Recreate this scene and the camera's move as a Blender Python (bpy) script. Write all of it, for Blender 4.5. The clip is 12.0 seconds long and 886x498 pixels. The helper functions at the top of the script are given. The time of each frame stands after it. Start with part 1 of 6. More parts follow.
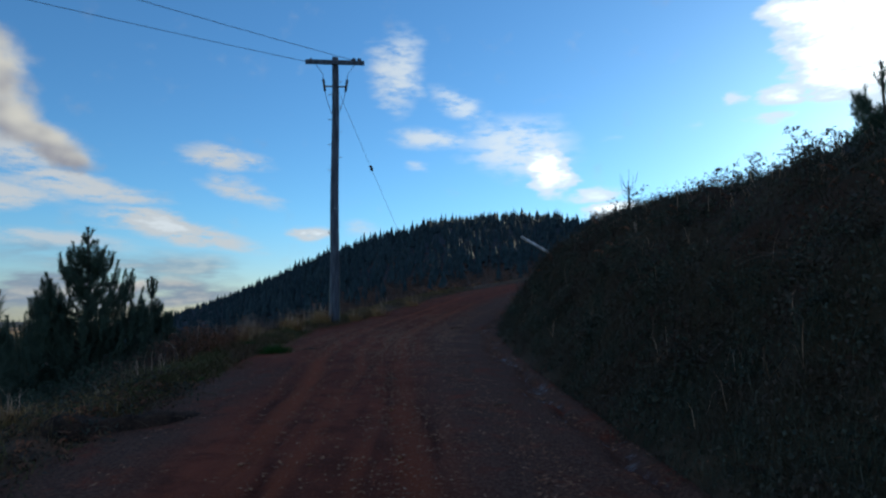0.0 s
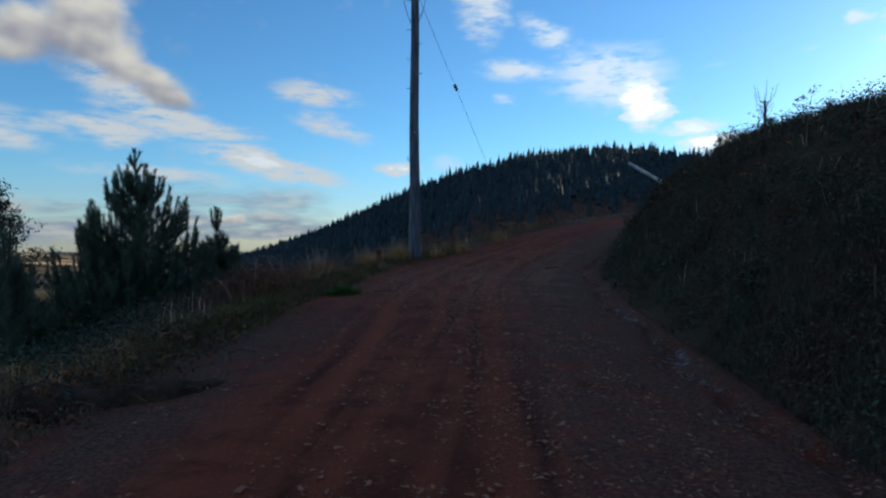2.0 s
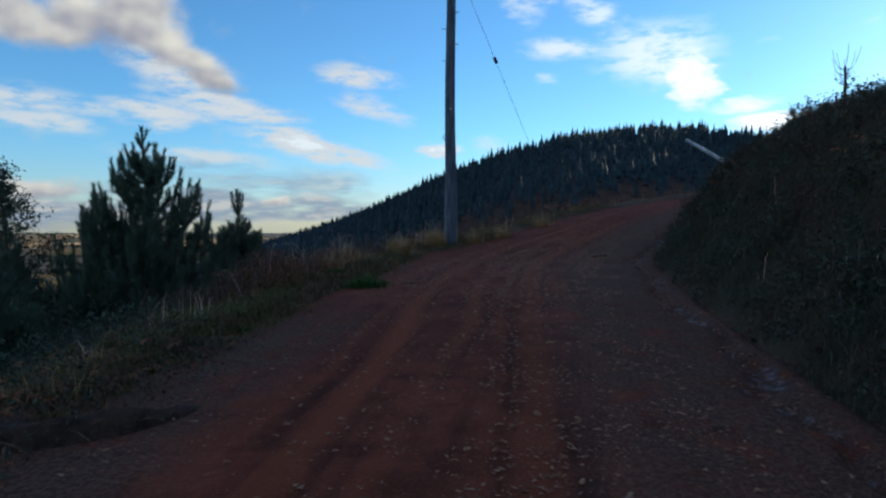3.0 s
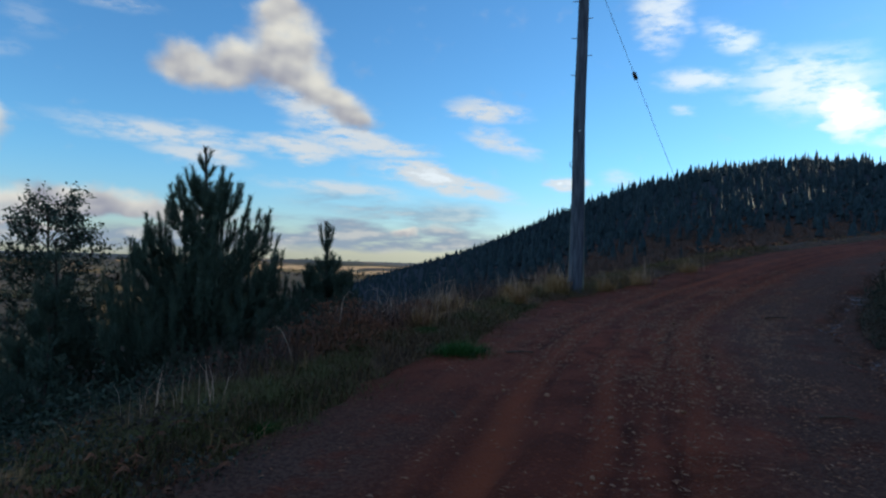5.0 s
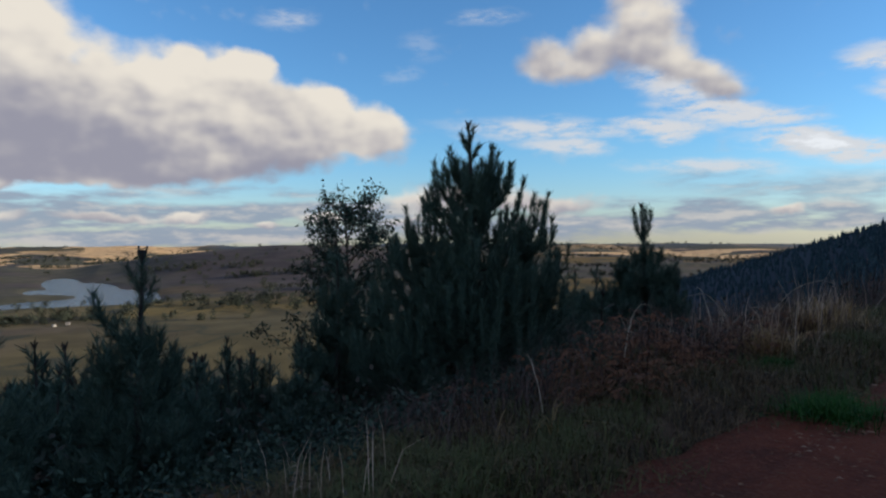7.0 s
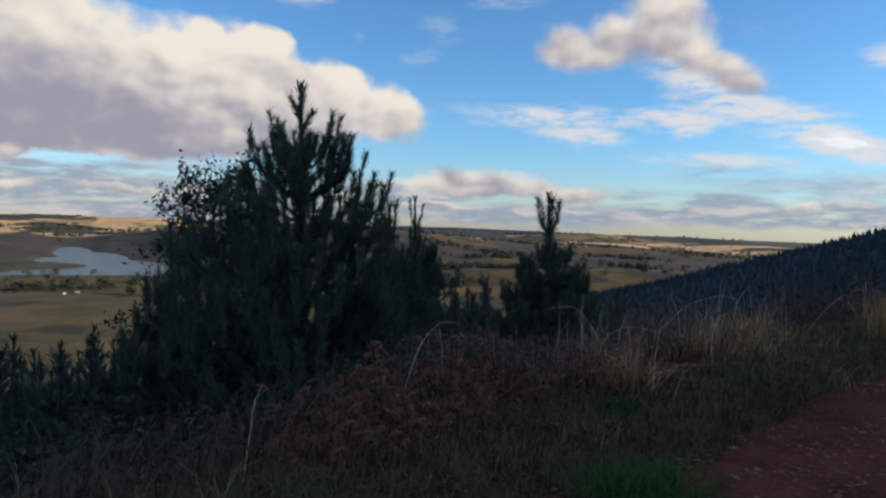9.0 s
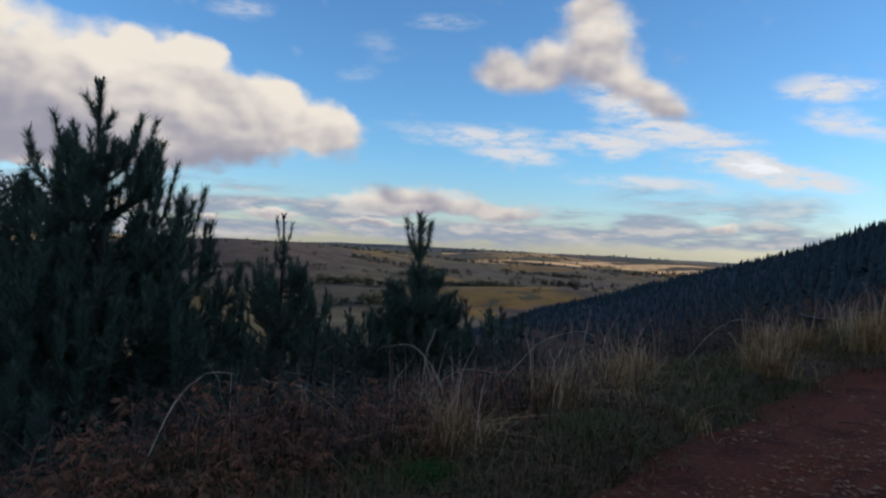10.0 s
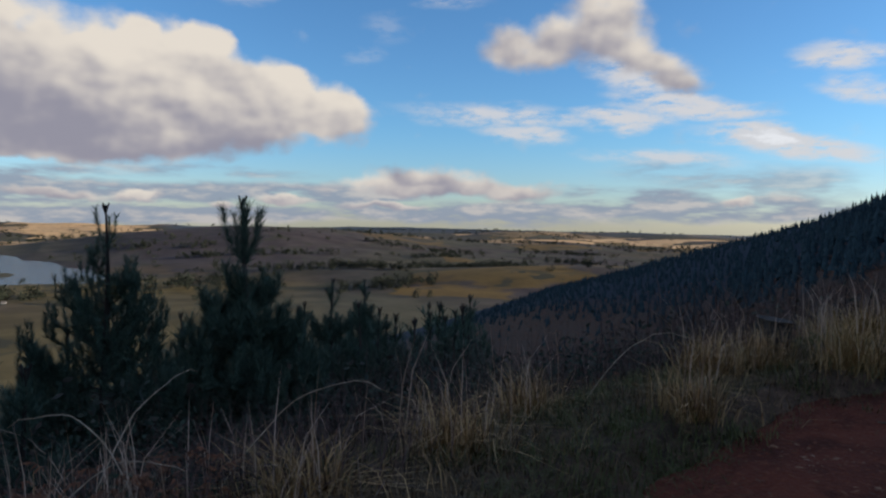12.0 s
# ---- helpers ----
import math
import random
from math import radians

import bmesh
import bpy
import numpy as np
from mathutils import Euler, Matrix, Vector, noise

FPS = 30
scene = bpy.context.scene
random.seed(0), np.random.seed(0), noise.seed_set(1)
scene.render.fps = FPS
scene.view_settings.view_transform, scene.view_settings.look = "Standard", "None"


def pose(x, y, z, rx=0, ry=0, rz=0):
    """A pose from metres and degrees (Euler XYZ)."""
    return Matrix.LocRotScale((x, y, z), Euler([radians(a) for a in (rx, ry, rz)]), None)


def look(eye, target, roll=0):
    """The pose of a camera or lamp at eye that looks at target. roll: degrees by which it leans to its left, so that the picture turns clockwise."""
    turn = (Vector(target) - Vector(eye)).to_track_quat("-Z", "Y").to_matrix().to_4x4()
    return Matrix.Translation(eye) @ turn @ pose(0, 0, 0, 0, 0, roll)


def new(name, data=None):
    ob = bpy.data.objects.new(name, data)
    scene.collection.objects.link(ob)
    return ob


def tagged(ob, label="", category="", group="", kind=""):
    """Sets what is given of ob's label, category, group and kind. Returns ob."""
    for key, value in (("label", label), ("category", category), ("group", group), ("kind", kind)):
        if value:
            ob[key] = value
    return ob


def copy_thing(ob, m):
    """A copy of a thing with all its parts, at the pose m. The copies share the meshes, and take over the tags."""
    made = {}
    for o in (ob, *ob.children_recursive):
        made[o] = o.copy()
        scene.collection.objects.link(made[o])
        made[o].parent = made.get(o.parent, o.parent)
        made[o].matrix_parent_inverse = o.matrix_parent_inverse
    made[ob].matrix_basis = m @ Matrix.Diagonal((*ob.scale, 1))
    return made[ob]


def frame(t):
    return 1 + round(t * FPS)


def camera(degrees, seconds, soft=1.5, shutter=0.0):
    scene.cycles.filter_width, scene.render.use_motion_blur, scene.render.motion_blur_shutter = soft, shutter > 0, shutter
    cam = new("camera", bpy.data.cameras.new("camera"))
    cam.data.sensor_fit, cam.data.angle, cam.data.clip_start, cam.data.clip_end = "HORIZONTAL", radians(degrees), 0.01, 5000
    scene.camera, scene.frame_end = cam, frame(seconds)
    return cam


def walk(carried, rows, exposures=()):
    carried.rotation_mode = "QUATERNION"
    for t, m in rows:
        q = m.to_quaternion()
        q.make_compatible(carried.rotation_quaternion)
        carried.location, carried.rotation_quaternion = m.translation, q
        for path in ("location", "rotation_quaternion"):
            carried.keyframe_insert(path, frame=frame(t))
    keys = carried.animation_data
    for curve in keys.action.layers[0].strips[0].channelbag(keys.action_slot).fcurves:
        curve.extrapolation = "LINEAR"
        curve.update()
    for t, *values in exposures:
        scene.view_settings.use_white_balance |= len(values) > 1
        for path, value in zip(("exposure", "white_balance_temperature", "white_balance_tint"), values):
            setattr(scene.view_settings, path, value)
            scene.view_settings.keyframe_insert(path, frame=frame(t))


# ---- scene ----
cam = camera(69.3, 12.0, soft=2.3)
PATH = [
    (0.0, pose(0.000, 0.000, 1.600, 95.17, 0.63, -0.00)),
    (0.5, pose(-0.114, 0.540, 1.589, 94.66, 1.36, -1.06)),
    (1.0, pose(-0.193, 1.091, 1.586, 92.38, 3.72, 1.46)),
    (1.5, pose(-0.239, 1.701, 1.592, 91.16, -0.02, 7.06)),
    (2.0, pose(-0.197, 2.323, 1.619, 89.44, -0.07, 7.62)),
    (2.5, pose(-0.209, 2.957, 1.658, 87.50, -0.21, 8.83)),
    (4.5, pose(-0.596, 5.476, 1.862, 90.04, -0.70, 20.68)),
    (5.0, pose(-0.732, 6.111, 1.899, 90.54, -1.75, 22.43)),
    (5.5, pose(-0.867, 6.740, 1.913, 91.67, -1.33, 25.57)),
    (6.0, pose(-1.115, 7.372, 1.931, 90.37, -3.46, 36.33)),
    (6.5, pose(-1.357, 7.986, 1.973, 89.73, -0.73, 47.87)),
    (8.5, pose(-1.481, 10.202, 2.043, 87.19, 0.60, 59.98)),
    (9.0, pose(-1.496, 10.830, 2.071, 87.40, -2.00, 55.11)),
    (9.5, pose(-1.557, 11.406, 2.115, 89.13, -1.45, 53.06)),
    (10.0, pose(-1.564, 11.979, 2.164, 89.17, -2.69, 49.43)),
    (10.5, pose(-1.694, 12.688, 2.188, 89.39, -1.76, 47.85)),
    (10.8, pose(-1.790, 13.100, 2.211, 88.56, -1.75, 45.42)),
    (11.0, pose(-1.819, 13.317, 2.227, 88.40, -1.22, 45.29)),
    (11.5, pose(-1.885, 13.857, 2.264, 87.95, -0.94, 49.26)),
    (12.0, pose(-1.975, 14.485, 2.304, 87.47, -0.97, 50.55)),
]

walk(cam, PATH, exposures=[(0.0, 0.74, 5950, 3), (1.0, 0.62, 5950, 3), (2.5, 0.92, 5980, 3), (4.5, 1.06, 5980, 3), (5.5, 0.97, 6000, 4), (6.5, 0.98, 6200, 7), (8.5, 1.05, 6350, 10), (9.5, 1.08, 6350, 10), (12.0, 0.90, 6350, 10)])

# ---- world and sun ----
SUN_AZ, SUN_EL = -39.0, 11.5          # degrees; azimuth counts to the left of +y
world = bpy.data.worlds.new("sky")
scene.world = world
world.use_nodes = True
world.cycles.sampling_method, world.cycles.sample_map_resolution = "MANUAL", 512
wt = world.node_tree
wt.nodes.clear()


def wlink(a, b):
    wt.links.new(a, b)


def wmath(op, a, b=None, c=None, clamp=False):
    n = wt.nodes.new("ShaderNodeMath")
    n.operation, n.use_clamp = op, clamp
    for i, v in enumerate((a, b, c)):
        if v is None:
            continue
        if isinstance(v, (int, float)):
            n.inputs[i].default_value = v
        else:
            wlink(v, n.inputs[i])
    return n.outputs[0]


def wramp(v, lo, hi, a=0.0, b=1.0):
    n = wt.nodes.new("ShaderNodeMapRange")
    n.interpolation_type = "SMOOTHSTEP"
    for i, k in enumerate((v, lo, hi, a, b)):
        if isinstance(k, (int, float)):
            n.inputs[i].default_value = k
        else:
            wlink(k, n.inputs[i])
    return n.outputs[0]


def wmix(f, a, b):
    n = wt.nodes.new("ShaderNodeMix")
    n.data_type = "RGBA"
    for sock, v in ((n.inputs[0], f), (n.inputs[6], a), (n.inputs[7], b)):
        if isinstance(v, (int, float)):
            sock.default_value = v
        elif isinstance(v, tuple):
            sock.default_value = (*v, 1)
        else:
            wlink(v, sock)
    return n.outputs[2]


sky = wt.nodes.new("ShaderNodeTexSky")
sky.sky_type, sky.sun_disc = "NISHITA", False
sky.sun_elevation, sky.sun_rotation = radians(SUN_EL), radians(-SUN_AZ)
sky.altitude, sky.air_density, sky.dust_density, sky.ozone_density = 400, 1.0, 0.4, 2.5
coord = wt.nodes.new("ShaderNodeTexCoord")
sep = wt.nodes.new("ShaderNodeSeparateXYZ")
wlink(coord.outputs["Generated"], sep.inputs[0])
w_az = wmath("MULTIPLY", wmath("ARCTAN2", wmath("MULTIPLY", sep.outputs[0], -1.0), sep.outputs[1]), 57.2958)
w_el = wmath("MULTIPLY", wmath("ARCSINE", sep.outputs[2]), 57.2958)
flat = wt.nodes.new("ShaderNodeCombineXYZ")
wlink(w_az, flat.inputs[0]), wlink(w_el, flat.inputs[1])


def wnoise(scale, detail, stretch=(1, 1, 1), rough=0.55, offset=(0, 0, 0)):
    m = wt.nodes.new("ShaderNodeMapping")
    m.inputs["Scale"].default_value, m.inputs["Location"].default_value = stretch, offset
    wlink(flat.outputs[0], m.inputs[0])
    n = wt.nodes.new("ShaderNodeTexNoise")
    n.inputs["Scale"].default_value, n.inputs["Detail"].default_value, n.inputs["Roughness"].default_value = scale, detail, rough
    wlink(m.outputs[0], n.inputs[0])
    return n


def warped(noise_node, amount):
    s = wt.nodes.new("ShaderNodeVectorMath")
    s.operation = "SUBTRACT"
    wlink(noise_node.outputs["Color"], s.inputs[0])
    s.inputs[1].default_value = (0.5, 0.5, 0.5)
    m = wt.nodes.new("ShaderNodeVectorMath")
    m.operation = "MULTIPLY_ADD"
    wlink(s.outputs[0], m.inputs[0])
    m.inputs[1].default_value = amount
    wlink(flat.outputs[0], m.inputs[2])
    return m.outputs[0]


wisp_noise = wnoise(0.26, 5, (0.45, 1.3, 1), 0.6)
puff_noise = wnoise(0.20, 5, (1, 1.25, 1), 0.50, (7, 3, 0))
wisp_at = warped(wisp_noise, (6.0, 1.8, 0))
puff_at = warped(puff_noise, (4.4, 3.6, 0))
strat_sum = None
wisp_sum, puff_acc, blob_before = None, None, None


def blob(at, az, el, a, b, tilt):
    m = wt.nodes.new("ShaderNodeMapping")
    m.vector_type = "TEXTURE"
    m.inputs["Location"].default_value = (az, el, 0)
    if blob_before is not None:
        # a vanishing third coordinate keeps the blobs in one row, worked out one after another
        place = wt.nodes.new("ShaderNodeCombineXYZ")
        place.inputs[0].default_value, place.inputs[1].default_value = az, el
        wlink(wmath("MULTIPLY", blob_before, 1e-9), place.inputs[2])
        wlink(place.outputs[0], m.inputs["Location"])
    m.inputs["Rotation"].default_value = (0, 0, radians(tilt))
    m.inputs["Scale"].default_value = (a, b, 1)
    wlink(at, m.inputs[0])
    n = wt.nodes.new("ShaderNodeVectorMath")
    n.operation = "LENGTH"
    wlink(m.outputs[0], n.inputs[0])
    return m.outputs[0], wmath("SUBTRACT", 1.35, n.outputs["Value"], clamp=True)


def wisp(az, el, a, b, tilt, strength):
    global wisp_sum, blob_before
    v = wmath("MULTIPLY", blob(wisp_at, az, el, a, b, tilt)[1], strength)
    wisp_sum = v if wisp_sum is None else wmath("MAXIMUM", wisp_sum, v)
    blob_before = wisp_sum


def stratus(az, el, a, b, tilt, strength):
    global strat_sum, blob_before
    v = wmath("MULTIPLY", blob(wisp_at, az, el, a, b, tilt)[1], strength)
    strat_sum = v if strat_sum is None else wmath("MAXIMUM", strat_sum, v)
    blob_before = strat_sum


def cumulus(az, el, a, b, tilt, strength):
    """Adds a lump: its weight, and its weight times the height within it."""
    global puff_acc, blob_before
    p, v = blob(puff_at, az, el, a, b, tilt)
    side = wt.nodes.new("ShaderNodeSeparateXYZ")
    wlink(p, side.inputs[0])
    w = wmath("POWER", wmath("MULTIPLY", v, strength), 4.0)
    both = wt.nodes.new("ShaderNodeCombineXYZ")
    wlink(w, both.inputs[0]), wlink(wmath("MULTIPLY", w, side.outputs[1]), both.inputs[1])
    if puff_acc is None:
        puff_acc = both.outputs[0]
        return
    add = wt.nodes.new("ShaderNodeVectorMath")
    add.operation = "ADD"
    wlink(puff_acc, add.inputs[0]), wlink(both.outputs[0], add.inputs[1])
    puff_acc = add.outputs[0]
    size = wt.nodes.new("ShaderNodeVectorMath")
    size.operation = "LENGTH"
    wlink(puff_acc, size.inputs[0])
    blob_before = size.outputs["Value"]


wisp(-31.6, 21.7, 4.0, 2.0, 13, 2.00)
wisp(-33.3, 18.7, 4.0, 2.8, 12, 2.30)
wisp(-35.5, 19.6, 2.8, 5.0, 14, 2.20)
wisp(-29.1, 16.2, 2.4, 0.8, -3, 1.30)
wisp(-27.6, 14.4, 1.7, 0.4, 0, 0.80)
wisp(-25.3, 16.5, 1.1, 0.5, -12, 0.60)
wisp(-32.4, 15.8, 2.2, 0.9, 0, 1.00)
wisp(-22.0, 14.6, 0.8, 0.4, 6, 0.25)
wisp(4.1, 20.5, 2.4, 3.7, -0, 0.55)
wisp(4.7, 17.6, 1.5, 1.0, -0, 0.40)
wisp(-1.8, 17.9, 3.4, 1.1, 19, 0.50)
wisp(0.8, 14.9, 3.9, 1.0, 4, 0.55)
wisp(-7.1, 14.0, 5.3, 2.7, 3, 0.60)
wisp(-9.7, 12.1, 1.8, 2.3, -7, 1.70)
wisp(1.9, 12.5, 1.2, 0.7, 10, 0.35)
wisp(-13.2, 9.7, 2.4, 0.6, -5, 0.90)
wisp(-15.8, 8.3, 3.3, 0.8, -2, 2.00)
wisp(19.1, 12.8, 3.9, 0.9, 7, 0.60)
wisp(17.1, 9.9, 3.1, 0.9, 20, 0.50)
wisp(12.1, 6.7, 2.0, 0.7, 4, 0.90)
wisp(7.2, 7.1, 2.1, 0.9, -0, 0.35)
wisp(22.8, 6.5, 6.4, 1.1, 10, 0.85)
wisp(34.0, 12.6, 4.4, 2.1, 18, 0.60)
wisp(29.4, 9.5, 6.7, 0.9, 4, 0.65)
wisp(33.8, 8.3, 2.2, 0.8, 0, 0.60)
stratus(21.8, 3.2, 5.7, 1.9, 4, 0.45)
stratus(31.1, 4.4, 6.4, 1.5, 3, 0.40)
wisp(-15.5, 14.4, 1.0, 0.4, 5, 0.20)
wisp(29.9, 9.9, 6.1, 0.7, 9, 0.70)
wisp(44.9, 9.1, 9.9, 1.1, 3, 0.50)
wisp(35.2, 9.0, 5.1, 0.8, 6, 0.60)
wisp(43.4, 7.7, 4.4, 0.8, 6, 0.50)
wisp(24.3, 7.4, 3.6, 0.9, 11, 0.80)
wisp(22.7, 6.1, 6.2, 0.5, 6, 0.60)
wisp(31.9, 5.6, 7.6, 0.7, 5, 0.45)
wisp(19.2, 13.3, 3.2, 0.6, 9, 0.42)
wisp(18.0, 11.0, 2.1, 0.6, 18, 0.38)
stratus(26.6, 3.4, 7.9, 1.5, 4, 0.45)
wisp(57.7, 14.0, 2.2, 0.9, -22, 0.20)
wisp(55.5, 16.4, 2.7, 1.5, -2, 0.20)
wisp(50.1, 18.7, 3.5, 0.8, -0, 0.30)
wisp(67.5, 18.1, 2.5, 1.0, -6, 0.32)
stratus(77.0, 1.6, 13.5, 1.2, -2, 1.00)
stratus(62.2, 2.1, 12.6, 1.2, -1, 0.90)
stratus(44.7, 0.9, 12.9, 0.9, -1, 0.90)
stratus(35.1, 2.5, 9.3, 0.7, 2, 0.60)
stratus(32.5, 2.2, 5.8, 0.9, 3, 0.80)
stratus(21.8, 2.0, 4.4, 0.7, 4, 0.70)
stratus(87.1, 3.2, 10.5, 0.6, -1, 0.70)
stratus(87.1, 1.9, 6.6, 1.4, -3, 1.00)
stratus(54.8, 1.1, 13.1, 0.6, -1, 0.70)
stratus(73.6, 0.2, 16.4, 0.9, -1, 1.10)
stratus(30.5, 1.1, 16.7, 0.9, -1, 1.00)
stratus(71.5, 3.9, 12.4, 0.6, -0, 0.50)
stratus(89.1, 1.5, 13.3, 1.2, -0, 1.00)
wisp(90.9, 4.4, 4.1, 1.0, -2, 0.50)
stratus(49.2, 0.6, 15.5, 1.1, 1, 0.90)
# heaped clouds: the great bank over the valley, the tower beside it, the low row under them
for row in ((92.1, 11.0, 8.2, 6.0, 0), (81.5, 10.1, 7.3, 4.9, 0), (73.8, 11.0, 5.6, 3.8, 0), (67.0, 9.3, 5.9, 3.4, 0), (61.1, 8.7, 3.8, 2.3, 0),
            (89.4, 15.3, 5.7, 3.2, 0), (80.7, 6.8, 14.4, 2.2, 0), (101.0, 10.6, 6.2, 6.1, 0), (87.0, 5.0, 7.9, 0.9, 0), (76.0, 13.6, 2.1, 1.6, 0),
            (71.6, 13.7, 2.5, 1.7, 0), (79.0, 13.0, 1.8, 1.3, 0), (64.5, 10.9, 3.0, 1.6, 0), (98.3, 5.3, 6.1, 1.5, 0)):
    cumulus(*row, 1.2)
for row in ((43.6, 14.7, 3.8, 1.8, 8), (40.3, 15.6, 2.8, 2.0, 0), (36.9, 17.9, 3.8, 2.6, 0), (37.9, 19.9, 2.6, 1.4, 0), (36.5, 15.2, 4.6, 2.7, 20), (33.0, 13.3, 4.2, 1.8, 25), (30.6, 11.6, 2.6, 0.9, 12)):
    cumulus(*row, 0.70)
for row in ((52.8, 3.8, 5.5, 1.2, 0), (48.3, 3.2, 3.0, 0.9, 0), (44.5, 2.4, 3.2, 0.7, 0), (56.8, 3.2, 3.5, 1.0, 0), (51.3, 2.8, 9.6, 0.8, 0), (81.6, 1.6, 4.0, 0.45, 0),
            (76.1, 1.8, 2.2, 0.5, 0), (55.8, 1.1, 3.7, 0.4, 0), (69.5, 0.7, 1.0, 0.3, 0), (64.6, 1.5, 2.8, 0.4, 0), (89.5, 1.6, 2.3, 0.6, 0), (93.5, 1.7, 2.1, 0.5, 0), (26.2, 2.3, 1.3, 0.3, 0)):
    cumulus(*row, 0.72)
stratus(93.1, 4.2, 2.3, 0.8, 0, 1.0)

fine_w = wnoise(0.62, 7, (0.5, 1.5, 1), 0.66)
fine_p = wnoise(0.36, 5, (1, 1.25, 1), 0.50, (2, 9, 0))
broad_p = wnoise(0.13, 3, (0.8, 1.6, 1), 0.5, (4, 1, 0))
streak = wnoise(0.34, 5, (0.42, 2.0, 1), 0.58, (1, 5, 0))
wisp_d = wmath("MULTIPLY", wramp(wmath("MULTIPLY", wisp_sum, wramp(fine_w.outputs[0], 0.28, 0.60, 0.32, 1.35)), 0.05, 0.80), 0.92)
wisp_hot = wramp(wmath("MULTIPLY", wisp_sum, wramp(fine_w.outputs[0], 0.3, 0.62, 0.6, 1.25)), 0.75, 2.1)
puff_sep = wt.nodes.new("ShaderNodeSeparateXYZ")
wlink(puff_acc, puff_sep.inputs[0])
puff_w, puff_v = puff_sep.outputs[0], puff_sep.outputs[1]
puff_sum = wmath("POWER", puff_w, 0.25)
puff_d = wramp(wmath("ADD", puff_sum, wmath("MULTIPLY", wmath("SUBTRACT", fine_p.outputs[0], 0.5), 0.8)), 0.06, 0.66)
puff_h = wmath("DIVIDE", puff_v, wmath("ADD", puff_w, 0.002))
# billows: the side of each lump that faces the sun is lit, the far side and the flat base are grey
lump_a = wnoise(0.24, 2.5, (1, 1.25, 1), 0.5, (2, 9, 0))
lump_b = wnoise(0.24, 2.5, (1, 1.25, 1), 0.5, (2 - 0.9, 9 + 0.8 * 1.25, 0))
big_a = wnoise(0.13, 3, (1, 1.35, 1), 0.5, (2, 9, 0))
big_b = wnoise(0.13, 3, (1, 1.35, 1), 0.5, (2 - 1.6, 9 + 1.4 * 1.35, 0))
puff_f = wmath("MULTIPLY", wmath("SUBTRACT", lump_a.outputs[0], lump_b.outputs[0]), 1.6)
puff_f = wmath("ADD", puff_f, wmath("MULTIPLY", wmath("SUBTRACT", big_a.outputs[0], big_b.outputs[0]), 2.2))
puff_f = wmath("ADD", puff_f, wmath("MULTIPLY", wmath("SUBTRACT", broad_p.outputs[0], 0.5), 0.9))
bank_base = wmath("ADD", wmath("MULTIPLY", wmath("MAXIMUM", wmath("SUBTRACT", w_az, 62.0), 0.0), 0.15), 7.2)
bank_h = wmath("MULTIPLY", wmath("SUBTRACT", w_el, bank_base), 0.21)
in_bank = wmath("MULTIPLY", wramp(w_az, 54.0, 58.0), wramp(w_el, 4.0, 5.0))
puff_h = wmath("ADD", wmath("MULTIPLY", wmath("ADD", wmath("MULTIPLY", puff_h, 0.6), 0.05), wmath("SUBTRACT", 1.0, in_bank)), wmath("MULTIPLY", bank_h, in_bank))
puff_lit = wramp(wmath("ADD", puff_h, puff_f), -0.85, 0.95)
strat_d = wmath("MULTIPLY", wramp(wmath("MULTIPLY", strat_sum, wramp(streak.outputs[0], 0.30, 0.58, 0.35, 1.3)), 0.10, 0.85), 0.9)
strat_lit = wramp(wmath("ADD", streak.outputs[0], wmath("MULTIPLY", wmath("SUBTRACT", fine_w.outputs[0], 0.5), 0.5)), 0.48, 0.68)
sky_col = wt.nodes.new("ShaderNodeVectorMath")
sky_col.operation = "MULTIPLY"
wlink(sky.outputs[0], sky_col.inputs[0])
wlink(wmix(wramp(w_el, -1.0, 9.0), (0.138, 0.152, 0.200), (0.118, 0.170, 0.212)), sky_col.inputs[1])
puff_col = wmix(puff_lit, (0.32, 0.31, 0.37), (0.84, 0.76, 0.66))
wisp_side = wmix(wramp(w_az, -12.0, 22.0), (0.94, 1.00, 1.08), (0.72, 0.70, 0.70))
wisp_col = wmix(wisp_hot, wisp_side, (2.0, 2.0, 2.0))
strat_col = wmix(strat_lit, (0.29, 0.34, 0.43), (0.56, 0.53, 0.52))
c0 = wmix(strat_d, sky_col.outputs[0], strat_col)
c1 = wmix(wisp_d, c0, wisp_col)
c2 = wmix(puff_d, c1, puff_col)
# broken evening cloud added over the unseen rest of the sky, as warm fill light
rest = wt.nodes.new("ShaderNodeTexNoise")
rest.inputs["Scale"].default_value, rest.inputs["Detail"].default_value = 2.6, 5
wlink(coord.outputs["Generated"], rest.inputs[0])
round_about = wmath("MAXIMUM", wramp(w_el, 33.0, 46.0), wramp(wmath("ABSOLUTE", wmath("SUBTRACT", w_az, 30.0)), 74.0, 92.0))
rest_d = wmath("MULTIPLY", wmath("MULTIPLY", wramp(rest.outputs[0], 0.40, 0.58), round_about), 0.42)
c2 = wmix(rest_d, c2, (0.56, 0.50, 0.58))
bg = wt.nodes.new("ShaderNodeBackground")
bg.inputs[1].default_value = 0.5
wlink(c2, bg.inputs[0])
wout = wt.nodes.new("ShaderNodeOutputWorld")
wlink(bg.outputs[0], wout.inputs[0])

sun_data = bpy.data.lights.new("sun", "SUN")
sun_data.energy, sun_data.angle, sun_data.color = 5.0, radians(0.5), (1.0, 0.82, 0.60)
sun = new("sun", sun_data)
az, el = radians(SUN_AZ), radians(SUN_EL)
sun.matrix_world = look((0, 0, 0), (math.sin(az) * math.cos(el), -math.cos(az) * math.cos(el), -math.sin(el)))


